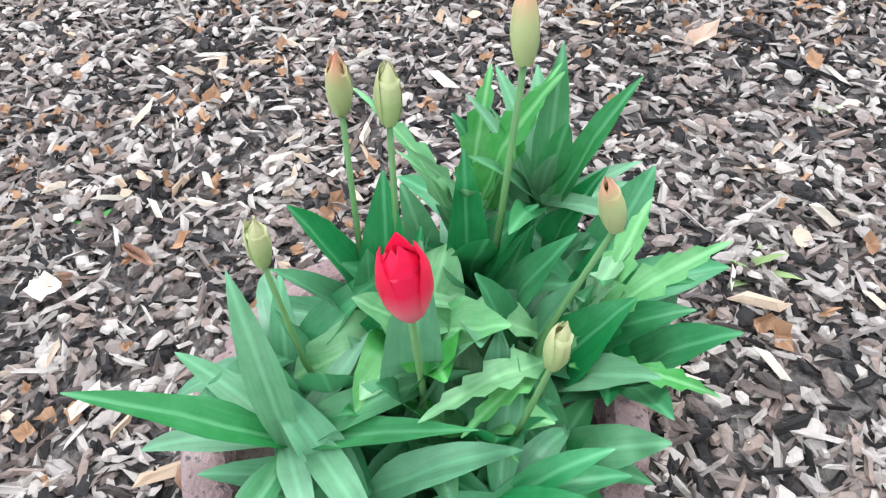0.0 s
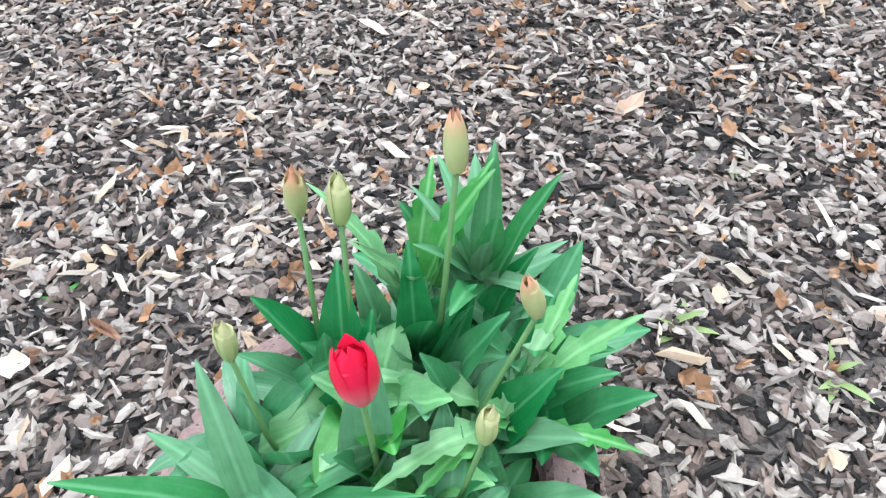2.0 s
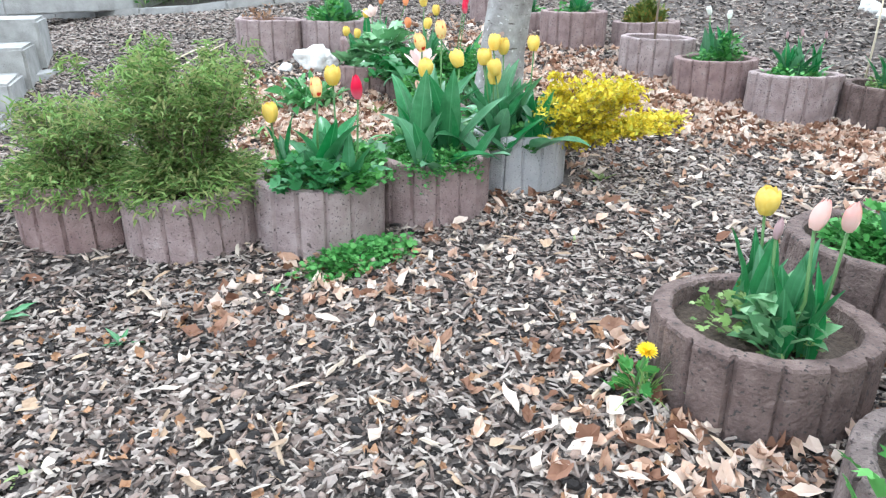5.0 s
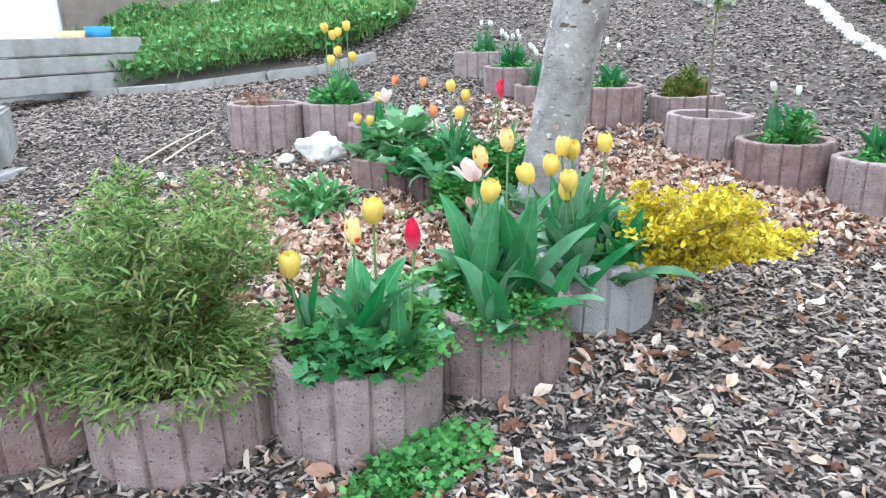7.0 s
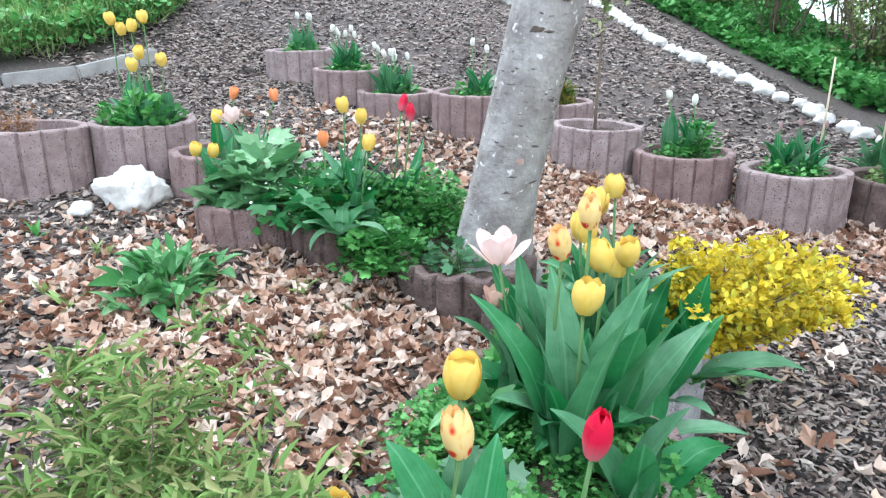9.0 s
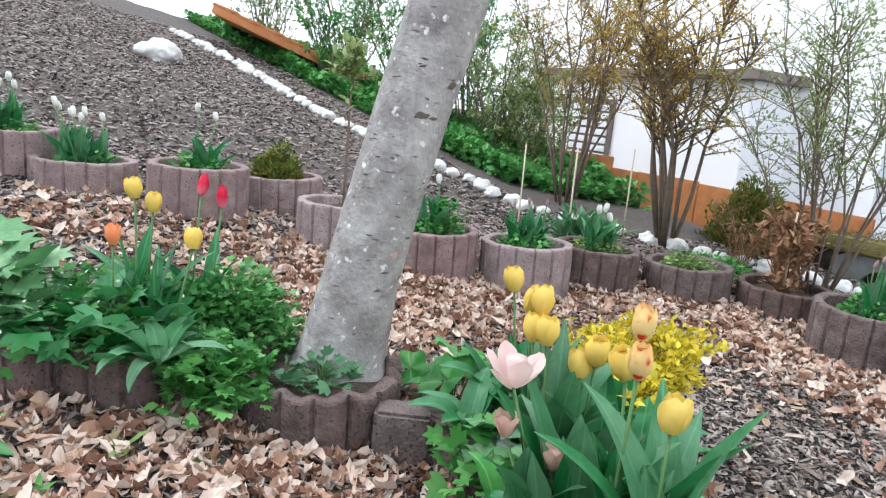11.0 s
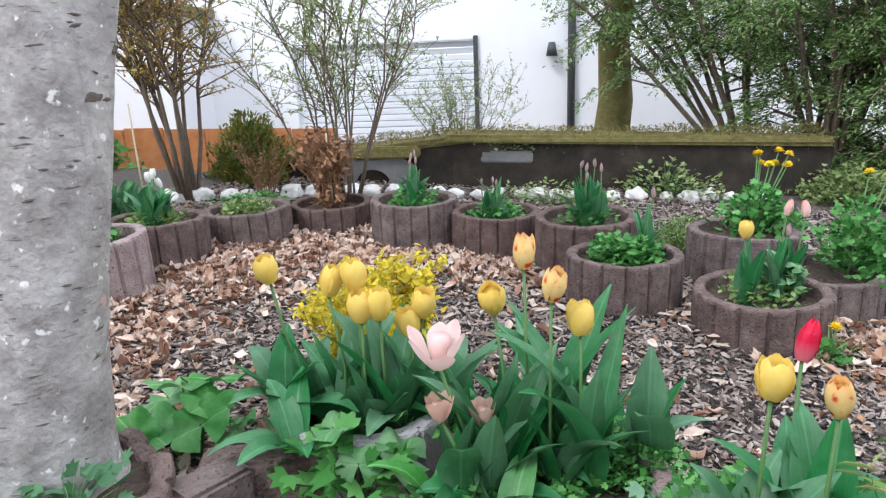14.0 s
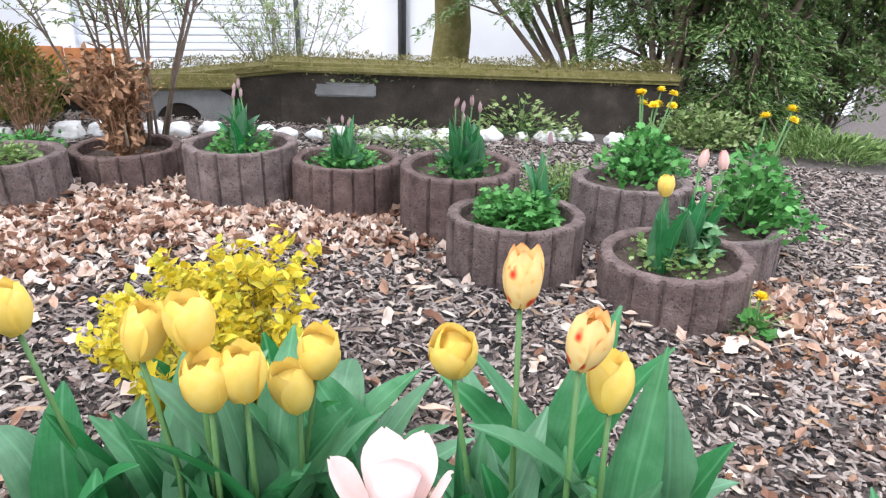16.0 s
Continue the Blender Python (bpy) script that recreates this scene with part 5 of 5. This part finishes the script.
lamp = thing("wall_lamp", "small dark wall lamp on the white house", "lamp", HC @ pose(-1.12, 0, 1.62))
part("lamp_base", block("lamp_base", 0.08, 0.05, 0.14, M.darkmetal, 0.01), lamp, at=pose(0, 0.02, -0.07))
part("lamp_shade", mesh("lamp_shade", *tubes([[(0, 0.12, -0.11), (0, 0.12, 0.0), (0, 0.12, 0.09)]], [(0.09, 0.05)], 12), M.darkmetal), lamp)
part("lamp_arm", mesh("lamp_arm", *tubes([[(0, 0.03, 0.02), (0, 0.08, 0.03), (0, 0.12, 0.03)]], [(0.015, 0.015)], 6), M.darkmetal), lamp)

# rusty fence and small white building beyond the shrubs
fence = thing("rusty_fence", "rust-orange sheet fence behind the shrubs", "fence", kind="structure")
for p, q, z0, z1 in (((6.9, -1.6), (10.6, -0.6), -0.6, 0.86), ((10.6, -0.6), (16.5, 1.6), -0.6, 1.0)):
    L, rz = along(p, q)
    for i in range(int(L / 0.5)):
        s = (i + 0.5) / int(L / 0.5)
        part("panel", block("panel", L / int(L / 0.5) - 0.012, 0.03, z1 - z0, M.rust, 0.006), fence, at=pose(p[0] + (q[0] - p[0]) * s, p[1] + (q[1] - p[1]) * s, z0 + rng.normal(0, 0.015), 0, 0, rz))
shed = thing("white_shed", "small white building with louvred window behind bushes", "house", pose(13.5, -3.2, -0.6, 0, 0, 200))
part("wall_panel", block("wall", 5.0, 3, 2.9, M.plaster, 0.01), shed)
part("roof", block("roof", 5.4, 3.4, 0.14, M.wood, 0.01), shed, at=pose(0, 0, 2.9))
part("window_frame", block("window_frame", 1.15, 0.08, 1.5, M.wood, 0.01), shed, at=pose(-0.8, -1.52, 1.0))
for i in range(9):
    part("slat", block("slat", 1.0, 0.03, 0.11, M.shutter, 0.01), shed, at=pose(-0.8, -1.58, 1.08 + i * 0.15))

# dark trees to the side of the house
def yew(label, at, height, spread, stems, pads, leaves, lean=(0, 0), floor=0.1, pad_size=0.34):
    """A yew: arching stems from one foot, boughs that carry flat drooping sprays of needles."""
    th = thing("yew_tree", label, "tree", pose(*at))
    lines, radii, ends = [], [], []
    for q in range(stems):
        a = q * 2.4 + rng.normal(0, 0.3)
        top = Vector((math.cos(a) * spread * rng.uniform(0.3, 0.85) + lean[0], math.sin(a) * spread * rng.uniform(0.3, 0.85) + lean[1], height * rng.uniform(0.7, 1.0)))
        pts = [Vector((top.x * t ** 1.5, top.y * t ** 1.5, top.z * t)) + Vector((rng.normal(0, 0.03), rng.normal(0, 0.03), 0)) for t in np.linspace(0, 1, 7)]
        lines.append(pts)
        radii.append((0.045, 0.012))
    for q in range(pads):
        pts = lines[q % stems]
        t = rng.uniform(floor, 1) * 5.99
        k = int(t)
        o = pts[k].lerp(pts[k + 1], t - k)
        a = rng.uniform(0, 6.28)
        out = rng.uniform(0.25, 1.0) * spread * (1.15 - 0.6 * o.z / height) * 0.8
        e = o + Vector((math.cos(a) * out, math.sin(a) * out, rng.uniform(-0.10, 0.22)))
        mid = o.lerp(e, 0.55) + Vector((0, 0, 0.10 + 0.08 * out))
        lines.append([o, mid, e])
        radii.append((0.012, 0.004))
        ends.append((mid, e, a))
    part("branchwork", mesh("branchwork", *tubes(lines, radii, 6), M.twig), th)
    for half in range(4):
        P, Y = [], []
        for mid, e, a in ends[half::4]:
            t = rng.uniform(-0.1, 1.25, leaves)
            side = rng.normal(0, pad_size * 0.42, leaves) * (1.1 - 0.5 * np.clip(t, 0, 1))
            fx, fy = math.cos(a), math.sin(a)
            m, d = np.array(mid), np.array(e) - np.array(mid)
            p = m + d * t[:, None] + np.stack([-fy * side, fx * side, -0.25 * np.abs(side) - 0.10 * relu(t - 0.7) + rng.normal(0, 0.03, leaves)], 1)
            P.append(p)
            Y.append(a - 1.57 + np.sign(side) * 0.7 + rng.normal(0, 0.4, leaves))
        P, Y = np.concatenate(P), np.concatenate(Y)
        L = 0.062 * rng.uniform(0.55, 1.25, len(P))
        part("foliage", scatter("foliage", LANCE, LANCE_F, P, Y, rng.normal(-0.2, 0.35, len(P)), rng.normal(0, 0.4, len(P)), np.stack([L * 0.3, L, L], 1), M.darkleaf), th)
    return th


yew("large dark green yew with dense drooping boughs", (2.15, -3.25, -0.4), 3.6, 1.45, 13, 210, 200, floor=0.12)
yew("dark green conifer with feathery boughs beside the path", (1.45, -3.0, -0.2), 2.7, 1.0, 9, 135, 180, floor=0.05)
yew("airy yew boughs arching out in front of the house", (2.9, -3.8, -0.4), 3.6, 1.5, 11, 180, 150, lean=(1.25, 0.1), floor=0.52)
post = thing("mossy_trunk", "mossy yellow-green tree trunk in front of the house", "tree", pose(4.70, -4.5, -0.6))
part("trunk", mesh("trunk", *tubes([[(0.04 * math.sin(q * 1.3) - 0.02 * q, 0.03 * math.cos(q * 2.1), q * 0.38) for q in range(13)]], [(0.27, 0.12)], 14), M.moss), post)
for q in range(5):
    o = Vector((-0.02 * (7 + q), 0, 3.0 + 0.35 * q))
    e = o + Vector((math.cos(q * 2.3) * 0.9, 0.25, 0.55))
    part("bough", mesh("bough", *tubes([[o, o.lerp(e, 0.5) + Vector((0, 0, -0.06)), e]], [(0.06, 0.02)], 8), M.twig), post, "dark bare bough")
shrub("hedge_bush", "olive green tall hedge closing the path", "shrub", (0.55, -3.9, -0.1), 3.0, 1.2, 22, 22, 22000, 0.07, M.darkleaf, thick=0.014, low=0.05)
shrub("hedge_bush", "light green leafy bush at the end of the path", "shrub", (-0.2, -3.4, 0.0), 2.2, 1.1, 18, 14, 9000, 0.06, M.olive, thick=0.012, low=0.1)

leafy("low_weeds", "olive green weeds along the path edge", "weed", (1.9, -2.25, float(gh(1.9, -2.25))), (0.6, 0.4, 0.4), 1500, LOBED, LOBED_F, 0.05, M.springleaf, 0.4, 30)
leafy("low_weeds", "low grass and weeds beside the path", "weed", (0.9, -2.3, float(gh(0.9, -2.3))), (0.8, 0.5, 0.22), 1500, LANCE, LANCE_F, 0.09, M.olive, 0.8, 0, aspect=0.16)
leafy("feathery_herb", "feathery grey-green herb beside the planters", "plant", (2.95, 0.02, float(gh(2.95, 0.02))), (0.30, 0.26, 0.34), 1500, LANCE, LANCE_F, 0.05, M.olive, 0.6, 40, aspect=0.18)

# green slope beyond the stones
for x, y, h, n, m in ((9.4, 1.0, 1.2, 3500, M.springleaf), (10.8, 2.3, 1.6, 4500, M.cress), (12.6, 3.4, 1.9, 5000, M.cress), (14.6, 4.6, 2.2, 5000, M.darkleaf), (11.9, 0.6, 2.2, 3500, M.springleaf), (15.6, 3.0, 2.6, 4500, M.darkleaf), (11.2, 1.5, 2.6, 6000, M.cress), (12.6, 2.3, 3.0, 7000, M.darkleaf), (9.9, 1.4, 1.7, 4000, M.springleaf)):
    shrub("bank_bush", "green spring bush on the slope behind the stones", "shrub", (x, y, float(gh(x, y)) - 0.1), h, h * 0.6, 14, 10, n, 0.06, m, thick=0.014, low=0.08, group="bushes on the slope")

outbuilding = thing("outbuilding", "low outbuilding with an orange tiled roof below the bank", "house", pose(14.6, 2.6, 0))
part("wall_panel", block("wall", 3.2, 5.0, 1.6, M.plaster, 0.01), outbuilding, at=pose(0, 0, -0.6))
roof_at = pose(0, 0, 1.55, 20, 0, 0)
part("roof", block("roof", 3.8, 5.8, 0.12, M.rust, 0.01), outbuilding, "orange tiled roof", at=roof_at)
for q in range(16):
    part("roof_tile_row", block("tile_row", 3.8, 0.4, 0.05, M.rust, 0.015), outbuilding, at=roof_at @ pose(0, -2.75 + 0.365 * q, 0.115, -4))

# canes and sticks
for x, y, z0, h in ((6.5, 2.05, 0.5, 0.78), (6.2, 1.75, 0.55, 0.75), (5.35, 0.52, 0.55, 0.5), (6.8, 1.0, 0.5, 0.8)):
    tagged(new("garden_cane", mesh("cane", *tubes([[(0, 0, 0), (0.01, 0, h / 2), (0.0, 0.01, h)]], [(0.008, 0.006)], 6), M.cane)), "thin pale garden cane stuck upright in the bed", "cane", "garden canes").matrix_basis = pose(x, y, z0)
for a, b in (((2.85, 6.40), (3.58, 6.84)), ((2.98, 6.28), (3.62, 6.72))):
    za, zb = float(gh(*a)) + 0.03, float(gh(*b)) + 0.05
    tagged(new("stick", mesh("stick", *tubes([[(*a, za), ((a[0] + b[0]) / 2, (a[1] + b[1]) / 2, (za + zb) / 2 + 0.01), (*b, zb)]], [(0.009, 0.006)], 6), M.cane)), "pale dry stick lying on the mulch", "stick", "dry sticks")

# kerb, terrace, steps and the dwelling at the top
def kerb_run(pts, w, h, lift, step=0.6):
    for (x0, y0), (x1, y1) in zip(pts, pts[1:]):
        L, rz = along((x0, y0), (x1, y1))
        n = max(1, round(L / step))
        for i in range(n):
            x, y = x0 + (x1 - x0) * (i + 0.5) / n, y0 + (y1 - y0) * (i + 0.5) / n
            k = tagged(new("kerb_stone", block("kerb_stone", L / n - 0.012, w, h, M.kerb, 0.015, 0.008, x + y)), "weathered grey kerb stone edging the mulch", "kerb", "kerb stones", "structure")
            k.matrix_basis = pose(x, y, float(gh(x, y)) + lift - h, rng.normal(0, 1), -math.degrees(math.atan2(float(gh(x1, y1) - gh(x0, y0)), L)), rz)


kerb_run([(2.9, 11.1), (4.27, 8.97), (5.0, 8.06), (5.42, 7.70), (6.1, 7.46)], 0.14, 0.4, 0.09)
kerb_run([(0.45, 4.62), (1.62, 5.75)], 0.1, 0.3, 0.04)
paving = thing("paving", "pale grey concrete paving in front of the house", "pavement", kind="structure")
for i in range(7):
    for j in range(4):
        x, y = 1.05 - 0.42 * i + 0.35 * j, 5.42 - 0.42 * i + 0.45 * j
        part("paving_slab", block("paving_slab", 0.57, 0.55, 0.3, M.kerb, 0.006, 0.002, i + j), paving, at=pose(x - 0.22, y + 0.22, float(gh(x, y)) - 0.25, 0, 0, 44))
steps = thing("garden_steps", "rough grey concrete block steps up to the house", "steps", kind="structure")
for i in range(4):
    for j in range(4):
        part("step_block", block("step_block", 0.56, 0.62, 0.5, M.kerb, 0.02, 0.014, i * 4 + j), steps, at=pose(1.22 + 0.26 * i - 0.53 * j, 5.72 + 0.58 * i + 0.2 * j, -0.06 + 0.17 * i, 0, 0, -20))
terrace = thing("terrace_wall", "stacked grey concrete blocks below the dwelling", "wall", kind="structure")
for c in range(3):
    for j in range(4):
        part("terrace_block", block("terrace_block", 0.58, 0.4, 0.19, M.kerb, 0.015, 0.01, c * 4 + j), terrace, at=pose(2.65 + 0.5 * j, 9.75 + 0.12 * j + 0.10 * c, 0.86 + c * 0.2, 0, 0, 12))
home = thing("dwelling", "white plastered dwelling with dark timber openings", "house", pose(0, 0, 0))
part("wall_panel", block("wall", 6.2, 0.3, 4.2, M.plaster, 0.005), home, at=pose(-2.3, 5.75, -0.1, 0, 0, 8))
part("wall_panel", block("wall", 13.0, 0.3, 4.2, M.plaster, 0.005), home, at=pose(5.2, 13.0, 0.5, 0, 0, 10))
part("door", block("door", 0.95, 0.08, 2.05, M.doorwood, 0.01), home, "dark red wooden door", at=pose(0.15, 5.93, 0.12, 0, 0, 8))
part("timber_panel", block("timber_panel", 2.6, 0.1, 2.0, M.wood, 0.01), home, "weathered dark timber boards", at=pose(5.6, 12.85, 1.35, 0, 0, 10))
part("window", block("window", 1.2, 0.1, 1.2, M.glass, 0.01), home, "dark window", at=pose(2.6, 12.35, 1.6, 0, 0, 10))
bucket = thing("bucket", "blue plastic bucket on the terrace", "bucket", pose(4.35, 11.3, 1.32))
part("bucket_body", mesh("bucket_body", *tubes([[(0, 0, 0), (0, 0, 0.14), (0, 0, 0.27)]], [(0.13, 0.17)], 18), M.bucketblue), bucket)
pot = thing("flower_pot", "buff clay pot on the terrace", "pot", pose(3.95, 11.2, 1.3))
part("pot_body", mesh("pot_body", *tubes([[(0, 0, 0), (0, 0, 0.12), (0, 0, 0.24)]], [(0.14, 0.2)], 18), M.potbuff), pot)

# green bank above the kerb
n = 36000
u = rng.uniform(0, 1, n)
v = rng.uniform(0, 1, n)
px = 3.75 + 3.6 * u + 1.1 * v * (1 - u) + rng.normal(0, 0.08, n)
py = 10.05 - 2.5 * np.sin(np.clip(u * 1.25, 0, 1) * 1.57) + 1.2 * np.clip(u - 0.6, 0, 1) + 0.15 + 4.4 * v * (1 - 0.35 * u)
lump = noise2(px, py, 1.8, 3)
pz = gh(px, py) + 0.10 + rng.uniform(0, 1, n) * (0.16 + 0.22 * relu(lump + 0.3)) + 0.10 * v
L = rng.uniform(0.05, 0.11, n)
L *= 0.75
patch = new("green_ground_cover", scatter("green_cover", LOBED, LOBED_F, np.stack([px, py, pz], 1)[::2], rng.uniform(0, 6.28, n // 2), rng.normal(0.5, 0.4, n // 2), rng.normal(0, 0.4, n // 2), np.stack([L * 0.8, L, L], 1)[::2], M.cress))
grass = new("bank_grass", scatter("bank_grass", LANCE, LANCE_F, np.stack([px, py, pz - 0.06], 1)[1::2], rng.uniform(0, 6.28, n // 2), rng.normal(1.0, 0.35, n // 2), rng.normal(0, 0.4, n // 2), np.stack([L * 0.16, L * 2.6, L], 1)[1::2], M.olive))
tagged(grass, "long pale grass growing through the bank's green cover", "grass", kind="stuff")
tagged(patch, "thick green ground cover on the bank above the kerb", "ground cover", kind="stuff")

n = 30000
px = rng.uniform(8.4, 16, n)
py = 0.62 * (px - 7.25) + 1.0 - rng.uniform(0.0, 1, n) ** 1.3 * 3.2 - 0.15
pz = gh(px, py) + rng.uniform(0, 1, n) * (0.12 + 0.3 * relu(noise2(px, py, 1.5, 4) + 0.2))
L = rng.uniform(0.05, 0.12, n)
cover = new("slope_ground_cover", scatter("slope_cover", LOBED, LOBED_F, np.stack([px, py, pz], 1), rng.uniform(0, 6.28, n), rng.normal(0.5, 0.4, n), rng.normal(0, 0.4, n), np.stack([L * 0.7, L, L], 1), M.cress))
tagged(cover, "wild green undergrowth on the slope beyond the stones", "ground cover", kind="stuff")

# ---- mulch: chips, leaf litter ----
def inside_ring(x, y):
    k = np.zeros(len(x), bool)
    for cx, cy, _, _ in RINGS.values():
        k |= np.hypot(x - cx, y - cy) < RAD + 0.005
    return k


def strew(name, label, material, n, area, length, width, thick, tmpl, faces, density=None, tilt=0.25, lift=0.0, pile=0.02):
    x = rng.uniform(area[0], area[1], n)
    y = rng.uniform(area[2], area[3], n)
    keep = ~inside_ring(x, y)
    if density is not None:
        keep &= rng.uniform(0, 1, n) < density(x, y)
    x, y = x[keep], y[keep]
    m = len(x)
    z = gh(x, y) + 0.012 * noise2(x, y, 3.0) + rng.uniform(0, pile, m) + lift
    L = length * np.clip(rng.lognormal(0, 0.42, m), 0.35, 1.7)
    size = np.stack([width * rng.uniform(0.5, 1.5, m) * (L / length) ** 0.5, L, thick * rng.uniform(0.6, 1.5, m)], 1)
    ob = new(name, scatter(name, tmpl, faces, np.stack([x, y, z], 1), rng.uniform(0, 6.28, m), rng.normal(0, tilt, m), rng.normal(0, tilt, m), size, material, False))
    return tagged(ob, label, "mulch", kind="stuff")


def litter_density(x, y):
    d = np.exp(-((x - 3.1) ** 2 / 0.35 + (y - 4.0) ** 2 / 1.1)) * 1.3
    d += 1.1 * np.exp(-((np.hypot(x - 3.9, y - 2.1) - 1.55) / 0.5) ** 2) * np.clip((x - 3.2) * 1.4, 0, 1) * (y < 4.2)
    d += 0.8 * np.exp(-((x - 2.2) ** 2 / 0.16 + (y - 1.0) ** 2 / 0.12)) + 0.25 * np.exp(-((x - 1.95) ** 2 / 0.2 + (y - 2.5) ** 2 / 0.12)) + 0.5 * np.exp(-((x - 5.3) ** 2 / 0.25 + (y - 4.2) ** 2 / 1.2))
    return np.clip(d + 0.004 + 0.016 * (noise2(x, y, 2.0, 9) > 0.3), 0, 1)


near = (lambda x, y: ((x < 1.6) & (y < 3.2) & (x > -1.4) & (y > 0)))
strew("bark_chips", "brown and grey wood chips and bark strewn thickly", M.chip, 30000, (-1.4, 1.6, 0.0, 3.2), 0.044, 0.0115, 0.006, SPLINT, SPLINT_F, tilt=0.3)
strew("bark_chips", "small broken bark flakes in the mulch", M.chip, 14000, (-1.4, 1.6, 0.0, 3.2), 0.030, 0.020, 0.006, FLAKE, FLAKE_F, tilt=0.25)
strew("bark_chips", "coarse wood chips covering the garden bed", M.chip, 120000, (-2.6, 7.0, -1.8, 7.8), 0.046, 0.0115, 0.006, SPLINT, SPLINT_F, lambda x, y: 1.0 - near(x, y), tilt=0.3)
strew("bark_chips", "broken bark flakes over the garden bed", M.chip, 46000, (-2.6, 7.0, -1.8, 7.8), 0.032, 0.020, 0.006, FLAKE, FLAKE_F, lambda x, y: 1.0 - near(x, y), tilt=0.35)
strew("bark_chips", "grey wood chips lying thickly between the planters", M.chip, 34000, (1.6, 5.4, -0.4, 3.4), 0.042, 0.0125, 0.006, SPLINT, SPLINT_F, tilt=0.3)
strew("bark_chips", "coarse wood chips on the bank", M.chip, 42000, (5.5, 14, 0.5, 9), 0.055, 0.02, 0.009, SPLINT, SPLINT_F, lambda x, y: (0.55 * (x - 7.25) < (y - 1.3) * 1.0).astype(float))
strew("bark_chips", "coarse wood chips below the kerb", M.chip, 26000, (0.6, 6.2, 7.6, 11.4), 0.055, 0.018, 0.008, SPLINT, SPLINT_F, lambda x, y: (y - 8.05 < -1.45 * (x - 5.0)).astype(float))
strew("pale_chips", "fresh pale wood chips and torn bark on the mulch", M.palechip, 1900, (-1.6, 5.5, -0.5, 6.0), 0.062, 0.017, 0.008, SPLINT, SPLINT_F, lift=0.012)
strew("pale_chips", "torn pale papery bark pieces on the mulch", M.palechip, 330, (-1.6, 5.5, -0.5, 6.0), 0.044, 0.032, 0.020, CURL, CURL_F, lift=0.012)
strew("dry_leaf_litter", "curled brown dry leaves lying on the mulch", M.litter, 31000, (-0.8, 6.6, 0.2, 6.2), 0.062, 0.033, 0.036, CURL, CURL_F, litter_density, 0.45, 0.006, 0.03)
strew("dry_leaf_litter", "torn brown dry leaves lying on the mulch", M.litter, 34000, (-0.8, 6.6, 0.2, 6.2), 0.055, 0.038, 0.036, TORN, TORN_F, litter_density, 0.5, 0.006, 0.03)
strew("dry_leaf_litter", "small torn orange-brown leaf scraps in the mulch", M.drystalk, 1300, (-1.0, 2.4, 0.4, 2.9), 0.030, 0.022, 0.02, TORN, TORN_F, lambda x, y: 0.25 + 0.75 * (noise2(x, y, 2.5, 5) > 0.05), 0.4, 0.008, 0.02)
